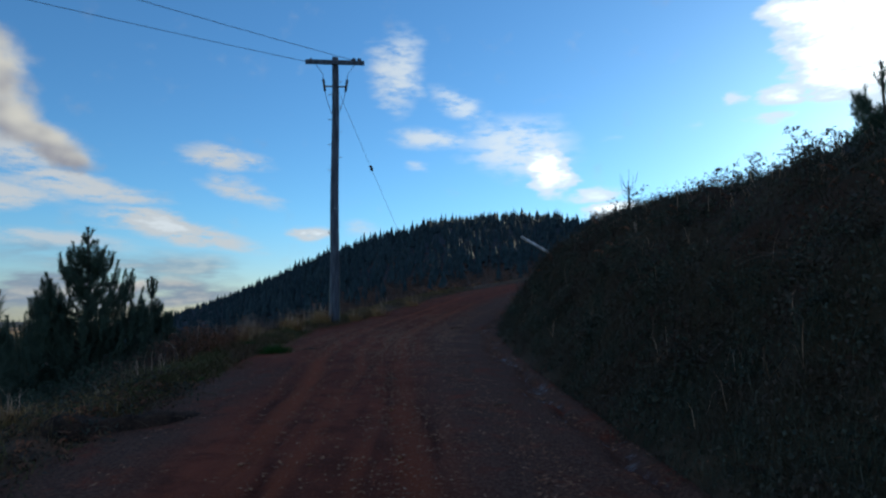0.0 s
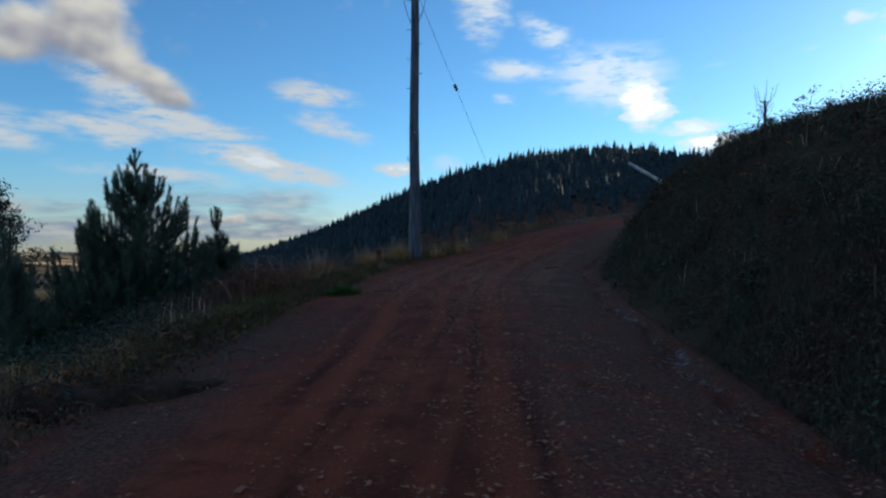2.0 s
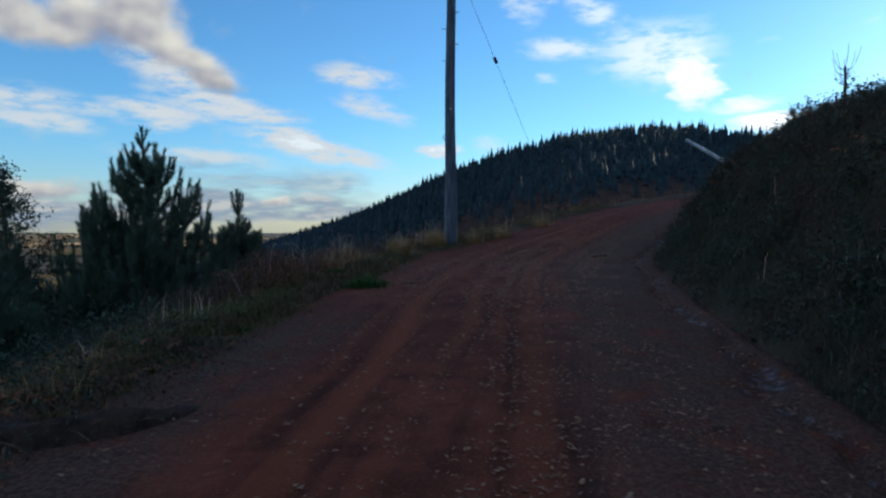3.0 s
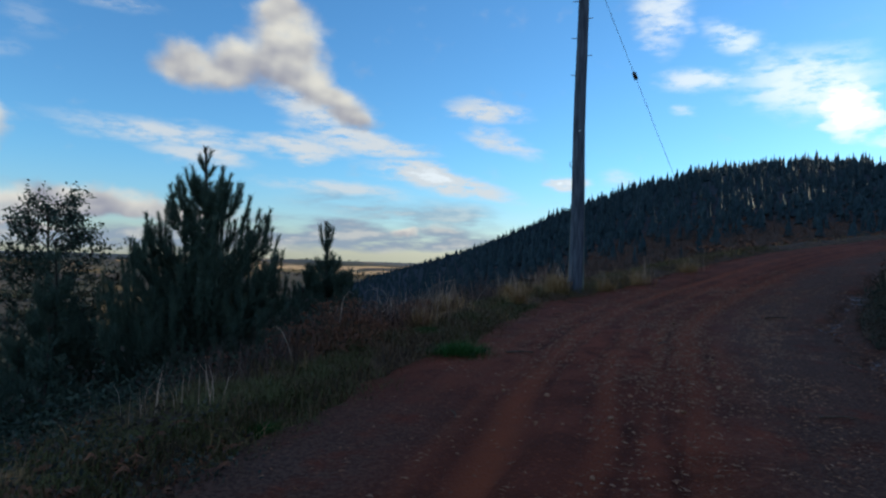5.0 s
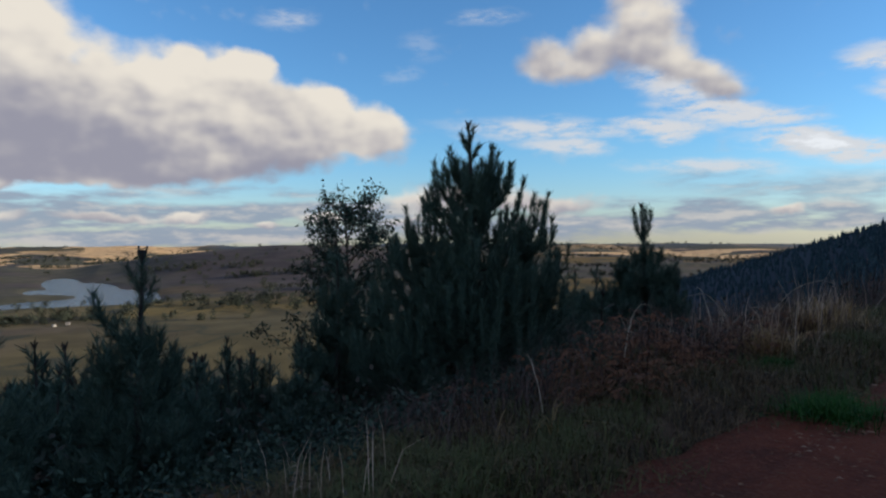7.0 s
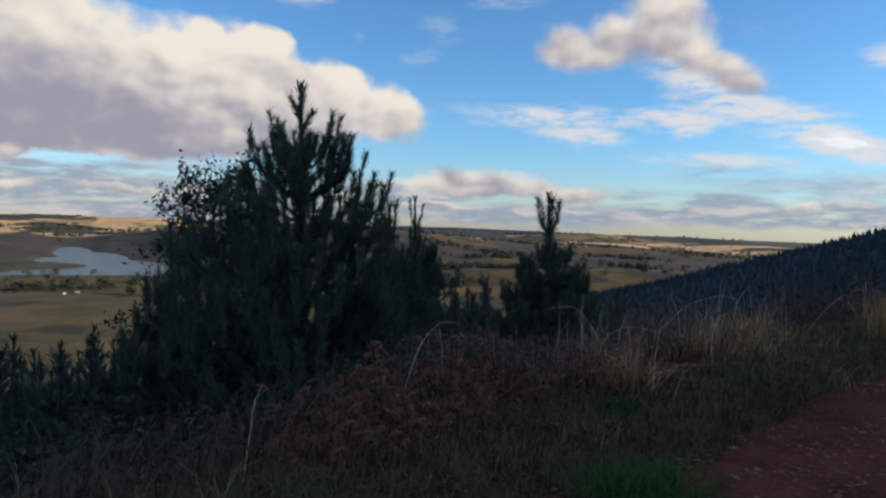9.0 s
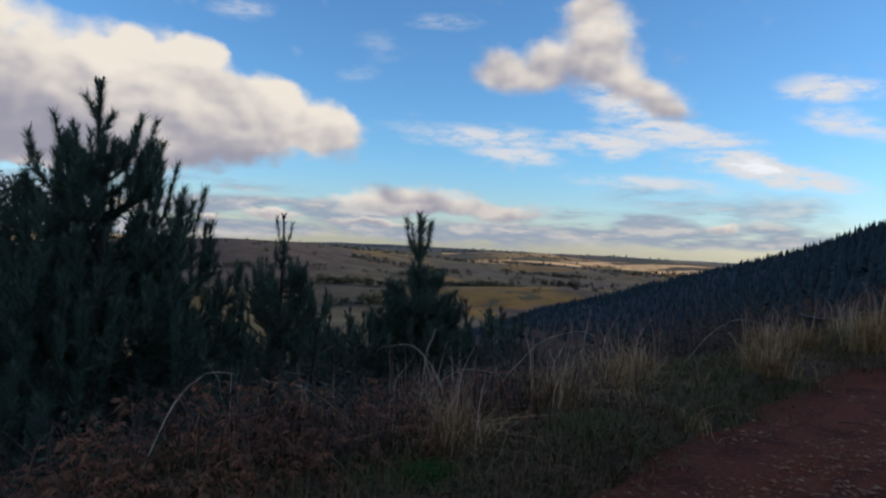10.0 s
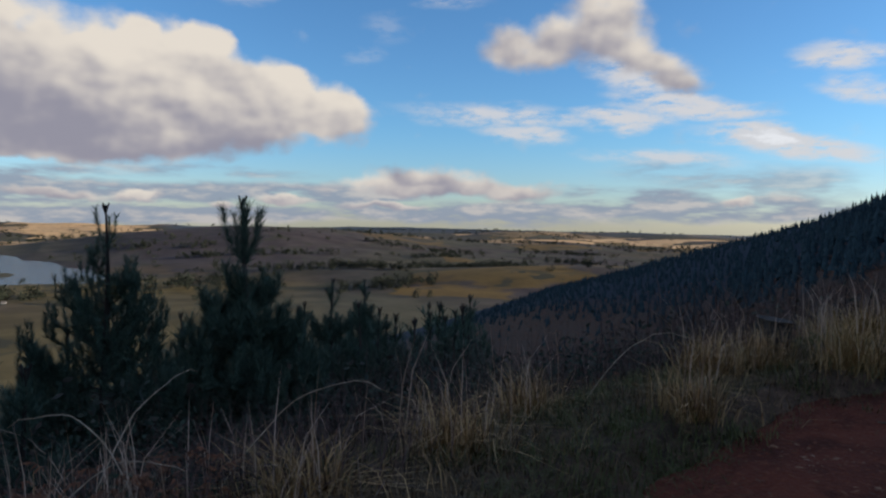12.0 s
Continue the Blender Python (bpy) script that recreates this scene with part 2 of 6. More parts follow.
# ---- materials ----
class Mat:
    """A small builder of node materials."""

    def __init__(self, name, rough=0.9, coat=0.0):
        self.m = bpy.data.materials.new(name)
        self.m.use_nodes = True
        self.t = self.m.node_tree
        self.b = self.t.nodes["Principled BSDF"]
        self.b.inputs["Roughness"].default_value = rough
        self.b.inputs["Specular IOR Level"].default_value = 0.10
        g = self.t.nodes.new("ShaderNodeNewGeometry")
        self.pos, self.island = g.outputs["Position"], g.outputs["Random Per Island"]
        self.obj = self.t.nodes.new("ShaderNodeTexCoord").outputs["Object"]
        self.rand = self.t.nodes.new("ShaderNodeObjectInfo").outputs["Random"]

    def put(self, sock, v):
        if isinstance(v, (int, float)):
            sock.default_value = v
        elif isinstance(v, tuple):
            sock.default_value = (*v, 1) if len(sock.default_value) == 4 else v
        else:
            self.t.links.new(v, sock)

    def noise(self, scale, detail=4, rough=0.55, stretch=(1, 1, 1), at=None):
        n = self.t.nodes.new("ShaderNodeTexNoise")
        n.inputs["Scale"].default_value, n.inputs["Detail"].default_value, n.inputs["Roughness"].default_value = scale, detail, rough
        src = at or self.pos
        if stretch != (1, 1, 1):
            mp = self.t.nodes.new("ShaderNodeMapping")
            mp.inputs["Scale"].default_value = stretch
            self.t.links.new(src, mp.inputs[0])
            src = mp.outputs[0]
        self.t.links.new(src, n.inputs[0])
        return n.outputs[0]

    def cells(self, scale, feature="F1", out="Color", stretch=(1, 1, 1), at=None):
        n = self.t.nodes.new("ShaderNodeTexVoronoi")
        n.feature = feature
        n.inputs["Scale"].default_value = scale
        src = at or self.pos
        if stretch != (1, 1, 1):
            mp = self.t.nodes.new("ShaderNodeMapping")
            mp.inputs["Scale"].default_value = stretch
            self.t.links.new(src, mp.inputs[0])
            src = mp.outputs[0]
        self.t.links.new(src, n.inputs[0])
        return n.outputs[out]

    def math(self, op, a, b=0.0, clamp=False):
        n = self.t.nodes.new("ShaderNodeMath")
        n.operation, n.use_clamp = op, clamp
        self.put(n.inputs[0], a), self.put(n.inputs[1], b)
        return n.outputs[0]

    def ramp(self, v, lo, hi, a=0.0, b=1.0):
        n = self.t.nodes.new("ShaderNodeMapRange")
        n.interpolation_type = "SMOOTHSTEP"
        for i, k in enumerate((v, lo, hi, a, b)):
            self.put(n.inputs[i], k)
        return n.outputs[0]

    def mix(self, f, a, b):
        n = self.t.nodes.new("ShaderNodeMix")
        n.data_type = "RGBA"
        self.put(n.inputs[0], f), self.put(n.inputs[6], a), self.put(n.inputs[7], b)
        return n.outputs[2]

    def attr(self, name):
        n = self.t.nodes.new("ShaderNodeAttribute")
        n.attribute_name = name
        return n.outputs["Fac"]

    def bump(self, v, strength=0.4, dist=0.02):
        n = self.t.nodes.new("ShaderNodeBump")
        n.inputs["Strength"].default_value, n.inputs["Distance"].default_value = strength, dist
        self.put(n.inputs["Height"], v)
        self.t.links.new(n.outputs[0], self.b.inputs["Normal"])

    def colour(self, v):
        self.put(self.b.inputs["Base Color"], v)
        return self

    def rough(self, v):
        self.put(self.b.inputs["Roughness"], v)


def plant_mat(name, dark, light, tip=None, thin=0.25):
    """Leaf or stem colour that varies from blade to blade and in patches."""
    m = Mat(name, 0.75)
    c = m.mix(m.ramp(m.island, 0.0, 1.0), dark, light)
    if tip:
        c = m.mix(m.ramp(m.noise(1.7, 3), 0.42, 0.62), c, tip)
    m.colour(c)
    m.b.inputs["Subsurface Weight"].default_value = 0.0
    return m.m


M_NEEDLE = plant_mat("pine_needles", (0.048, 0.072, 0.052), (0.118, 0.158, 0.105))
# darker, bluer needles: the ridge's shade and haze put into the colour
M_NEEDLE_SHADED = plant_mat("shaded_far_needles", (0.020, 0.036, 0.040), (0.036, 0.058, 0.060))
M_GUM = plant_mat("gum_leaves", (0.026, 0.042, 0.030), (0.075, 0.098, 0.062))
M_GOLD = plant_mat("dry_tussock", (0.16, 0.090, 0.038), (0.66, 0.400, 0.170), (0.38, 0.230, 0.092))
M_STALK = plant_mat("dry_stalks", (0.42, 0.26, 0.16), (0.68, 0.46, 0.31))
M_GREEN = plant_mat("green_grass", (0.062, 0.047, 0.027), (0.245, 0.155, 0.078), (0.132, 0.115, 0.048))
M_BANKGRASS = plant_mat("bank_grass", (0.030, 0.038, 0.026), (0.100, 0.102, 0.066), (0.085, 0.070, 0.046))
M_TWIGGY = plant_mat("dead_stems", (0.056, 0.035, 0.028), (0.150, 0.092, 0.070))
M_LUSH = plant_mat("lush_tussock", (0.020, 0.062, 0.012), (0.062, 0.150, 0.030))
M_BRACKEN = plant_mat("dead_bracken", (0.078, 0.035, 0.020), (0.290, 0.120, 0.056), (0.170, 0.078, 0.042))
M_MOSSY = plant_mat("green_tufts", (0.050, 0.056, 0.020), (0.165, 0.160, 0.054), (0.105, 0.112, 0.038))
M_SCRUB = plant_mat("scrub_leaves", (0.034, 0.044, 0.034), (0.088, 0.096, 0.066), (0.078, 0.056, 0.040))
M_FARTREE = plant_mat("far_tree_leaves", (0.016, 0.021, 0.016), (0.030, 0.036, 0.026))


def bark_mat(name, dark, light):
    m = Mat(name, 0.9)
    n = m.noise(14, 5, 0.6, (1, 1, 0.12), m.obj)
    m.colour(m.mix(m.ramp(n, 0.35, 0.65), dark, light))
    m.bump(n, 0.6, 0.01)
    return m.m


M_BARK = bark_mat("pine_bark", (0.035, 0.026, 0.020), (0.09, 0.07, 0.055))
M_TWIG = bark_mat("dead_wood", (0.085, 0.058, 0.040), (0.170, 0.115, 0.080))
M_CANE = bark_mat("dry_cane", (0.34, 0.24, 0.15), (0.58, 0.44, 0.30))
M_LOG = bark_mat("bleached_log", (0.42, 0.40, 0.38), (0.68, 0.66, 0.63))
M_POLE = bark_mat("weathered_pole", (0.058, 0.066, 0.080), (0.135, 0.147, 0.168))
M_STUB = bark_mat("greenish_stake", (0.15, 0.165, 0.125), (0.29, 0.30, 0.235))


def plain_mat(name, col, rough, metal=0.0):
    m = Mat(name, rough)
    n = m.noise(40, 3, 0.6, (1, 1, 1), m.obj)
    m.colour(m.mix(m.ramp(n, 0.3, 0.7), tuple(0.75 * c for c in col), tuple(min(1, 1.2 * c) for c in col)))
    m.b.inputs["Metallic"].default_value = metal
    m.b.inputs["Specular IOR Level"].default_value = 0.5
    return m.m


M_STEEL = plain_mat("galvanised_steel", (0.30, 0.31, 0.33), 0.45, 0.9)
M_PORCELAIN = plain_mat("brown_porcelain", (0.06, 0.045, 0.04), 0.25)
M_WIRE = plain_mat("wire", (0.12, 0.12, 0.13), 0.5, 0.6)
M_TAG = plain_mat("pale_tag", (0.75, 0.75, 0.72), 0.5)
M_HOUSE = plain_mat("pale_weatherboard", (0.24, 0.23, 0.22), 0.7)
M_ROOF = plain_mat("iron_roof", (0.11, 0.10, 0.10), 0.6)


def make_road_mat():
    m = Mat("red_dirt", 0.88)
    big, mid, grit = m.noise(0.45, 3), m.noise(2.6, 5), m.noise(28, 6, 0.65)
    c = m.mix(m.ramp(big, 0.35, 0.65), (0.140, 0.038, 0.020), (0.215, 0.056, 0.028))
    c = m.mix(m.ramp(mid, 0.42, 0.68), c, (0.095, 0.027, 0.014))
    c = m.mix(m.ramp(grit, 0.52, 0.75), c, (0.30, 0.085, 0.036))
    rut = m.attr("rut")
    streak = m.noise(1.0, 6, 0.65, (4.2, 0.30, 1))
    c = m.mix(m.math("MULTIPLY", rut, m.ramp(mid, 0.20, 0.60, 0.45, 0.9)), c, (0.27, 0.070, 0.028))
    # grooves are sunk in the mesh, and the recess is coloured darker too
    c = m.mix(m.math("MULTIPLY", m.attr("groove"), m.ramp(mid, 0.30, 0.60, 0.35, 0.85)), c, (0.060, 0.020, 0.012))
    c = m.mix(m.ramp(streak, 0.53, 0.68, 0.0, 0.5), c, (0.075, 0.022, 0.011))
    side = m.math("MULTIPLY", m.attr("edge"), m.ramp(m.noise(2.2, 5, 0.65), 0.26, 0.52))
    c = m.mix(side, c, m.mix(m.ramp(grit, 0.4, 0.6), (0.070, 0.038, 0.026), (0.145, 0.078, 0.052)))
    wet = m.math("MULTIPLY", m.attr("wet"), m.ramp(m.noise(2.4, 5, 0.7), 0.46, 0.56))
    c = m.mix(wet, c, (0.095, 0.052, 0.040))
    m.colour(c)
    wetn = m.math("MULTIPLY", wet, m.ramp(m.noise(9, 5, 0.65), 0.44, 0.58))
    m.rough(m.ramp(wetn, 0.1, 0.8, 0.88, 0.40))
    m.put(m.b.inputs["Specular IOR Level"], m.ramp(wetn, 0.1, 0.8, 0.08, 0.28))
    peb = m.cells(38, "F1", "Distance")
    m.bump(m.math("ADD", m.math("MULTIPLY", grit, 1.2), m.math("MULTIPLY", peb, -0.8)), 0.8, 0.03)
    return m.m


def make_ground_mat():
    m = Mat("hillside_ground", 0.95)
    n1, n2, n3 = m.noise(0.7, 4), m.noise(4.5, 5), m.noise(24, 5, 0.65)
    grass = m.mix(m.ramp(n2, 0.35, 0.65), (0.056, 0.037, 0.025), (0.130, 0.078, 0.047))
    grass = m.mix(m.ramp(n3, 0.5, 0.72), grass, (0.20, 0.125, 0.075))
    litter = m.mix(m.ramp(n2, 0.35, 0.65), (0.065, 0.042, 0.028), (0.130, 0.075, 0.046))
    litter = m.mix(m.ramp(n3, 0.5, 0.75), litter, (0.10, 0.068, 0.040))
    bank = m.mix(m.ramp(n1, 0.4, 0.6), (0.046, 0.028, 0.018), (0.050, 0.042, 0.024))
    bank = m.mix(m.ramp(n3, 0.5, 0.72), bank, (0.090, 0.050, 0.030))
    c = m.mix(m.attr("verge"), litter, grass)
    c = m.mix(m.attr("bank"), c, bank)
    # open country: paddocks of dry and green pasture, sunlight and cloud shade coloured in
    bend = m.t.nodes.new("ShaderNodeVectorMath")
    bend.operation = "MULTIPLY_ADD"
    wob = m.t.nodes.new("ShaderNodeTexNoise")
    wob.inputs["Scale"].default_value, wob.inputs["Detail"].default_value = 0.006, 3
    m.t.links.new(m.pos, wob.inputs[0])
    m.t.links.new(wob.outputs["Color"], bend.inputs[0])
    bend.inputs[1].default_value = (190, 190, 0)
    m.t.links.new(m.pos, bend.inputs[2])
    bent = bend.outputs[0]
    fld = m.cells(0.0042, "F1", "Color", (1, 1, 0.0), bent)
    sp = m.t.nodes.new("ShaderNodeSeparateColor")
    m.t.links.new(fld, sp.inputs[0])
    f1, f2 = m.noise(0.0022, 4, 0.55, (1, 1, 0.2)), m.noise(0.02, 6, 0.6)
    green = m.mix(m.ramp(f2, 0.35, 0.65), (0.040, 0.040, 0.028), (0.068, 0.065, 0.044))
    gold = m.mix(m.ramp(f2, 0.35, 0.65), (0.085, 0.058, 0.021), (0.125, 0.085, 0.030))
    # brown pasture kept dark and grey for the cloud shade lying on it
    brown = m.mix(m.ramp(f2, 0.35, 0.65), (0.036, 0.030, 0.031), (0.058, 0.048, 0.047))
    # dry straw, brightened to stand for strips of sun on the far paddocks
    sunlit_straw = m.mix(m.ramp(f2, 0.35, 0.65), (0.40, 0.260, 0.13), (0.57, 0.385, 0.20))
    pad = m.mix(m.ramp(f1, 0.40, 0.56), brown, green)
    pad = m.mix(m.math("MULTIPLY", m.ramp(sp.outputs[1], 0.78, 0.82), m.ramp(m.noise(0.007, 4, 0.6, (1, 1, 0.2)), 0.40, 0.50)), pad, gold)
    # the flat near the lake is brightened too, as if sunlit
    pad = m.mix(m.math("MULTIPLY", m.attr("flat"), m.ramp(f1, 0.36, 0.50, 0.35, 0.95)), pad, m.mix(m.ramp(f2, 0.35, 0.65), (0.105, 0.077, 0.023), (0.165, 0.122, 0.039)))
    # cloud shade painted over the mid-valley hill
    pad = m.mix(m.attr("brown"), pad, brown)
    pad = m.mix(m.ramp(m.math("MULTIPLY", m.attr("sunlit_straw"), sp.outputs[0]), 0.46, 0.50), pad, sunlit_straw)
    pad = m.mix(m.ramp(m.noise(0.011, 5, 0.6, (1, 1, 0.2)), 0.60, 0.64), pad, (0.040, 0.040, 0.026))
    edge = m.cells(0.0042, "DISTANCE_TO_EDGE", "Distance", (1, 1, 0.0), bent)
    pad = m.mix(m.ramp(edge, 0.0, 0.03, 0.7, 0.0), pad, (0.040, 0.042, 0.028))
    # distance haze: blue-grey mixed into the colour of the farthest land
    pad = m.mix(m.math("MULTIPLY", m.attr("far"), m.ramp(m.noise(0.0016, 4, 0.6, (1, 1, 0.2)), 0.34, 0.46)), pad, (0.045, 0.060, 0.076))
    # plantation floor carries the same painted shade and haze blue
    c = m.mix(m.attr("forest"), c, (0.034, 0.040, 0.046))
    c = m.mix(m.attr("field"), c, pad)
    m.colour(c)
    m.bump(m.math("ADD", m.math("MULTIPLY", n2, 1.0), m.math("MULTIPLY", n3, 0.5)), 0.6, 0.05)
    return m.m


def make_water_mat():
    m = Mat("lake_water", 0.06)
    m.colour((0.070, 0.118, 0.165))
    m.b.inputs["IOR"].default_value = 1.05
    m.b.inputs["Specular IOR Level"].default_value = 0.5
    m.bump(m.noise(0.6, 4), 0.5, 0.5)
    return m.m


def make_stone_mat():
    m = Mat("road_stone", 0.85)
    c = m.mix(m.ramp(m.island, 0.0, 0.85), (0.13, 0.052, 0.030), (0.30, 0.150, 0.085))
    c = m.mix(m.ramp(m.island, 0.93, 0.97), c, (0.36, 0.22, 0.14))
    c = m.mix(m.ramp(m.noise(30, 4), 0.45, 0.7), c, (0.33, 0.19, 0.11))
    m.colour(c)
    m.bump(m.noise(60, 4), 0.4, 0.005)
    return m.m


def make_soil_mat():
    m = Mat("dark_soil", 0.95)
    n1, n2 = m.noise(5, 5, 0.65), m.noise(26, 5, 0.7)
    c = m.mix(m.ramp(n1, 0.38, 0.62), (0.028, 0.020, 0.016), (0.070, 0.044, 0.030))
    m.colour(m.mix(m.ramp(n2, 0.52, 0.70), c, (0.115, 0.075, 0.048)))
    m.bump(m.math("ADD", n1, n2), 0.9, 0.05)
    return m.m


M_SOIL = make_soil_mat()
M_ROAD, M_GROUND, M_WATER, M_STONE = make_road_mat(), make_ground_mat(), make_water_mat(), make_stone_mat()

# ---- the lie of the land ----
# road centre line: x, y, height
ROAD = np.array([(1.0, -14, -0.75), (0.2, -6, -0.32), (-0.15, 0, 0.0), (-0.3, 3, 0.10), (-0.55, 6, 0.30), (-0.75, 9, 0.45), (-0.95, 12, 0.63),
                 (-1.0, 15, 0.80), (-0.95, 17.5, 0.90), (-0.55, 20.0, 1.10), (0.35, 22.5, 1.48), (1.8, 25.0, 2.0), (3.9, 27.5, 2.5),
                 (6.6, 29.6, 3.0), (10.0, 31.5, 3.4), (15, 33.5, 4.1), (24, 36, 5.2), (40, 39, 7.0)])
HALF = 2.05


def left_half(y):
    """The dirt reaches further to the valley side at the start of the walk."""
    return np.interp(y, [-20, 7, 9.8, 11.2, 12.4, 13.2, 13.7, 14.5, 15.6, 16.4, 17.5, 18.5, 19.4, 20.2, 21, 24, 40],
                     [3.05, 3.05, 3.0, 2.8, 2.85, 2.85, 2.65, 2.55, 2.72, 2.78, 2.95, 3.15, 3.12, 2.95, 2.65, 2.5, 2.2])


def smooth(t):
    t = np.clip(t, 0, 1)
    return t * t * (3 - 2 * t)


def fine_line(pts, n):
    """Catmull-Rom points along the line."""
    p = np.vstack([2 * pts[0] - pts[1], pts, 2 * pts[-1] - pts[-2]])
    out = []
    for i in range(1, len(p) - 2):
        for k in range(n):
            t = k / n
            a, b, c, d = p[i - 1], p[i], p[i + 1], p[i + 2]
            out.append(0.5 * (2 * b + (c - a) * t + (2 * a - 5 * b + 4 * c - d) * t * t + (3 * b - a - 3 * c + d) * t ** 3))
    out.append(p[-2])
    return np.array(out)


LINE = fine_line(ROAD, 8)


def along(x, y):
    """Distance to the right of the road's centre line, road height and index along it."""
    x, y = np.asarray(x, float), np.asarray(y, float)
    best = np.full(x.shape, 1e18)
    lat, hgt, s = np.zeros(x.shape), np.zeros(x.shape), np.zeros(x.shape)
    for i in range(len(LINE) - 1):
        a, b = LINE[i], LINE[i + 1]
        d = b[:2] - a[:2]
        q = d @ d
        t = ((x - a[0]) * d[0] + (y - a[1]) * d[1]) / q
        tc = np.clip(t, 0, 1)
        ex, ey = x - a[0] - tc * d[0], y - a[1] - tc * d[1]
        dist = ex * ex + ey * ey
        near = dist < best
        best = np.where(near, dist, best)
        side = np.sign(d[1] * (x - a[0]) - d[0] * (y - a[1]))
        lat = np.where(near, side * np.sqrt(dist), lat)
        hgt = np.where(near, a[2] + tc * (b[2] - a[2]), hgt)
        s = np.where(near, i + tc, s)
    return lat, hgt, s


def wave(x, y, f, seed):
    """Cheap smooth noise in -1..1."""
    a = np.sin(x * f + seed) * np.cos(y * f * 1.13 + seed * 1.7)
    b = np.sin((x * 0.8 + y * 0.6) * f * 2.1 + seed * 2.3) * np.cos((y * 0.8 - x * 0.6) * f * 1.9 + seed)
    c = np.sin((x * 0.5 - y * 0.85) * f * 4.3 + seed * 3.1)
    return 0.55 * a + 0.3 * b + 0.15 * c


BANK_D = np.array([-1, 2.25, 2.5, 2.95, 3.45, 3.9, 4.6, 5.4, 6.7, 9, 14, 40, 400])
BANK_Z = np.array([0, -0.10, -0.02, 0.38, 0.92, 1.56, 2.26, 2.88, 3.25, 3.5, 3.7, 4.6, 12.0])
BANK_BEND = np.array([0, -0.10, -0.02, 0.70, 1.27, 1.85, 2.36, 2.90, 3.25, 3.5, 3.7, 4.6, 12.0])


def hill(x, y):
    """The hillside without the road cut: falls to the left, climbs to the plantation ridge ahead."""
    q = -(x + 5.5)
    fall = -0.33 * (q + np.sqrt(q * q + 30.0)) / 2 - 4.2 * np.exp(-((x + 60) / 45) ** 2)
    rise = 35.0 * smooth((y - 34) / 215) - 26.0 * smooth((y - 255) / 300)
    rise = rise * (1 - 0.55 * smooth((x - 28) / 70))
    rise = rise - 0.10 * np.clip(-y - 5, 0, 300)
    # unseen hill added to the right so the foreground lies in shade
    top = 64.0 * np.exp(-(((x - 178) / 88) ** 2 + ((y - 152) / 88) ** 2))
    top = top + 82.0 * np.exp(-(((x - 232) / 50) ** 2 + ((y - 430) / 110) ** 2))      # unseen height added beyond the bank to keep the low sun off the ridge
    b = np.degrees(np.arctan2(-(x + 1), y - 8))
    r = np.hypot(x + 1, y - 8)
    trim = np.interp(b, [-70, -25, -16, -11, -7, -2, 3, 6, 10, 14, 18, 24, 30, 35, 40, 50, 60],
                     [0, 0, -1.6, -1.1, -0.65, -0.8, -0.95, -0.6, -0.3, -0.22, -0.45, -0.75, -0.85, -0.8, -0.4, -0.2, 0])
    return fall + rise + top * smooth((x - 12) / 60) + r * np.radians(trim) * smooth((r - 50) / 90) * smooth((420 - r) / 120)


def country(x, y):
    """The valley and the rolling farmland beyond."""
    r = np.hypot(x, y)
    b = np.degrees(np.arctan2(-x, y))
    z = -92 + 27 * smooth((r - 1300) / 3300)
    z = z + 9 * wave(x, y, 0.0021, 1.3) * smooth((r - 700) / 900) + (8 * wave(x, y, 0.006, 4.1) + 3.0 * wave(x, y, 0.013, 2.1)) * smooth((r - 500) / 600) + 9 * wave(x, y, 0.0038, 2.7) * smooth((r - 2400) / 900)

    def mound(b0, r0, sx, sy, h):
        cx, cy = -r0 * math.sin(radians(b0)), r0 * math.cos(radians(b0))
        u = (x - cx) * math.cos(radians(b0)) + (y - cy) * math.sin(radians(b0))
        v = -(x - cx) * math.sin(radians(b0)) + (y - cy) * math.cos(radians(b0))
        return h * np.exp(-(u / sx) ** 2 - (v / sy) ** 2)
    z = z + mound(68, 2050, 430, 420, 54) + mound(58, 2300, 500, 400, 22) + mound(45, 1000, 260, 150, 18) + mound(33, 1050, 260, 160, 16)
    z = z + mound(62, 640, 160, 130, 10) + mound(40, 3600, 600, 350, 22) + mound(47, 4300, 500, 300, 16) + mound(90, 4200, 900, 350, 12) + mound(80, 4100, 200, 200, 17) + mound(57, 4420, 330, 140, 15) + mound(52, 4450, 260, 120, 11) + mound(44.5, 3300, 170, 160, 17) + mound(35, 4400, 420, 140, 9)
    def pool(b0, r0, sx, sy):
        cx, cy = -r0 * math.sin(radians(b0)), r0 * math.cos(radians(b0))
        u = (x - cx) * math.cos(radians(b0)) + (y - cy) * math.sin(radians(b0))
        v = -(x - cx) * math.sin(radians(b0)) + (y - cy) * math.cos(radians(b0))
        return 1 - np.sqrt((u / sx) ** 2 + (v / sy) ** 2)
    # the reservoir: a narrow head, a broad body and a thin arm behind a tongue of land
    lake = np.maximum.reduce([pool(84.7, 1640, 36, 190), pool(83.3, 1420, 62, 190), pool(81.2, 1220, 72, 150), pool(79.6, 1150, 40, 90),
                              pool(84.6, 1140, 78, 66), pool(88.2, 1100, 52, 30), pool(86.2, 1390, 22, 60)])
    lake = lake - 0.9 * np.clip(pool(87.6, 1245, 74, 46) + 0.5, 0, 1)
    shore = smooth((lake + 4.0) / 3.6)
    z = z * (1 - shore) + (-97.2 - 7.0 * np.maximum(lake, -0.4) - 2.0 * np.minimum(lake + 0.4, 0)) * shore
    far_edge = smooth((r - 4500) / 250)
    return z * (1 - far_edge) + (-66) * far_edge


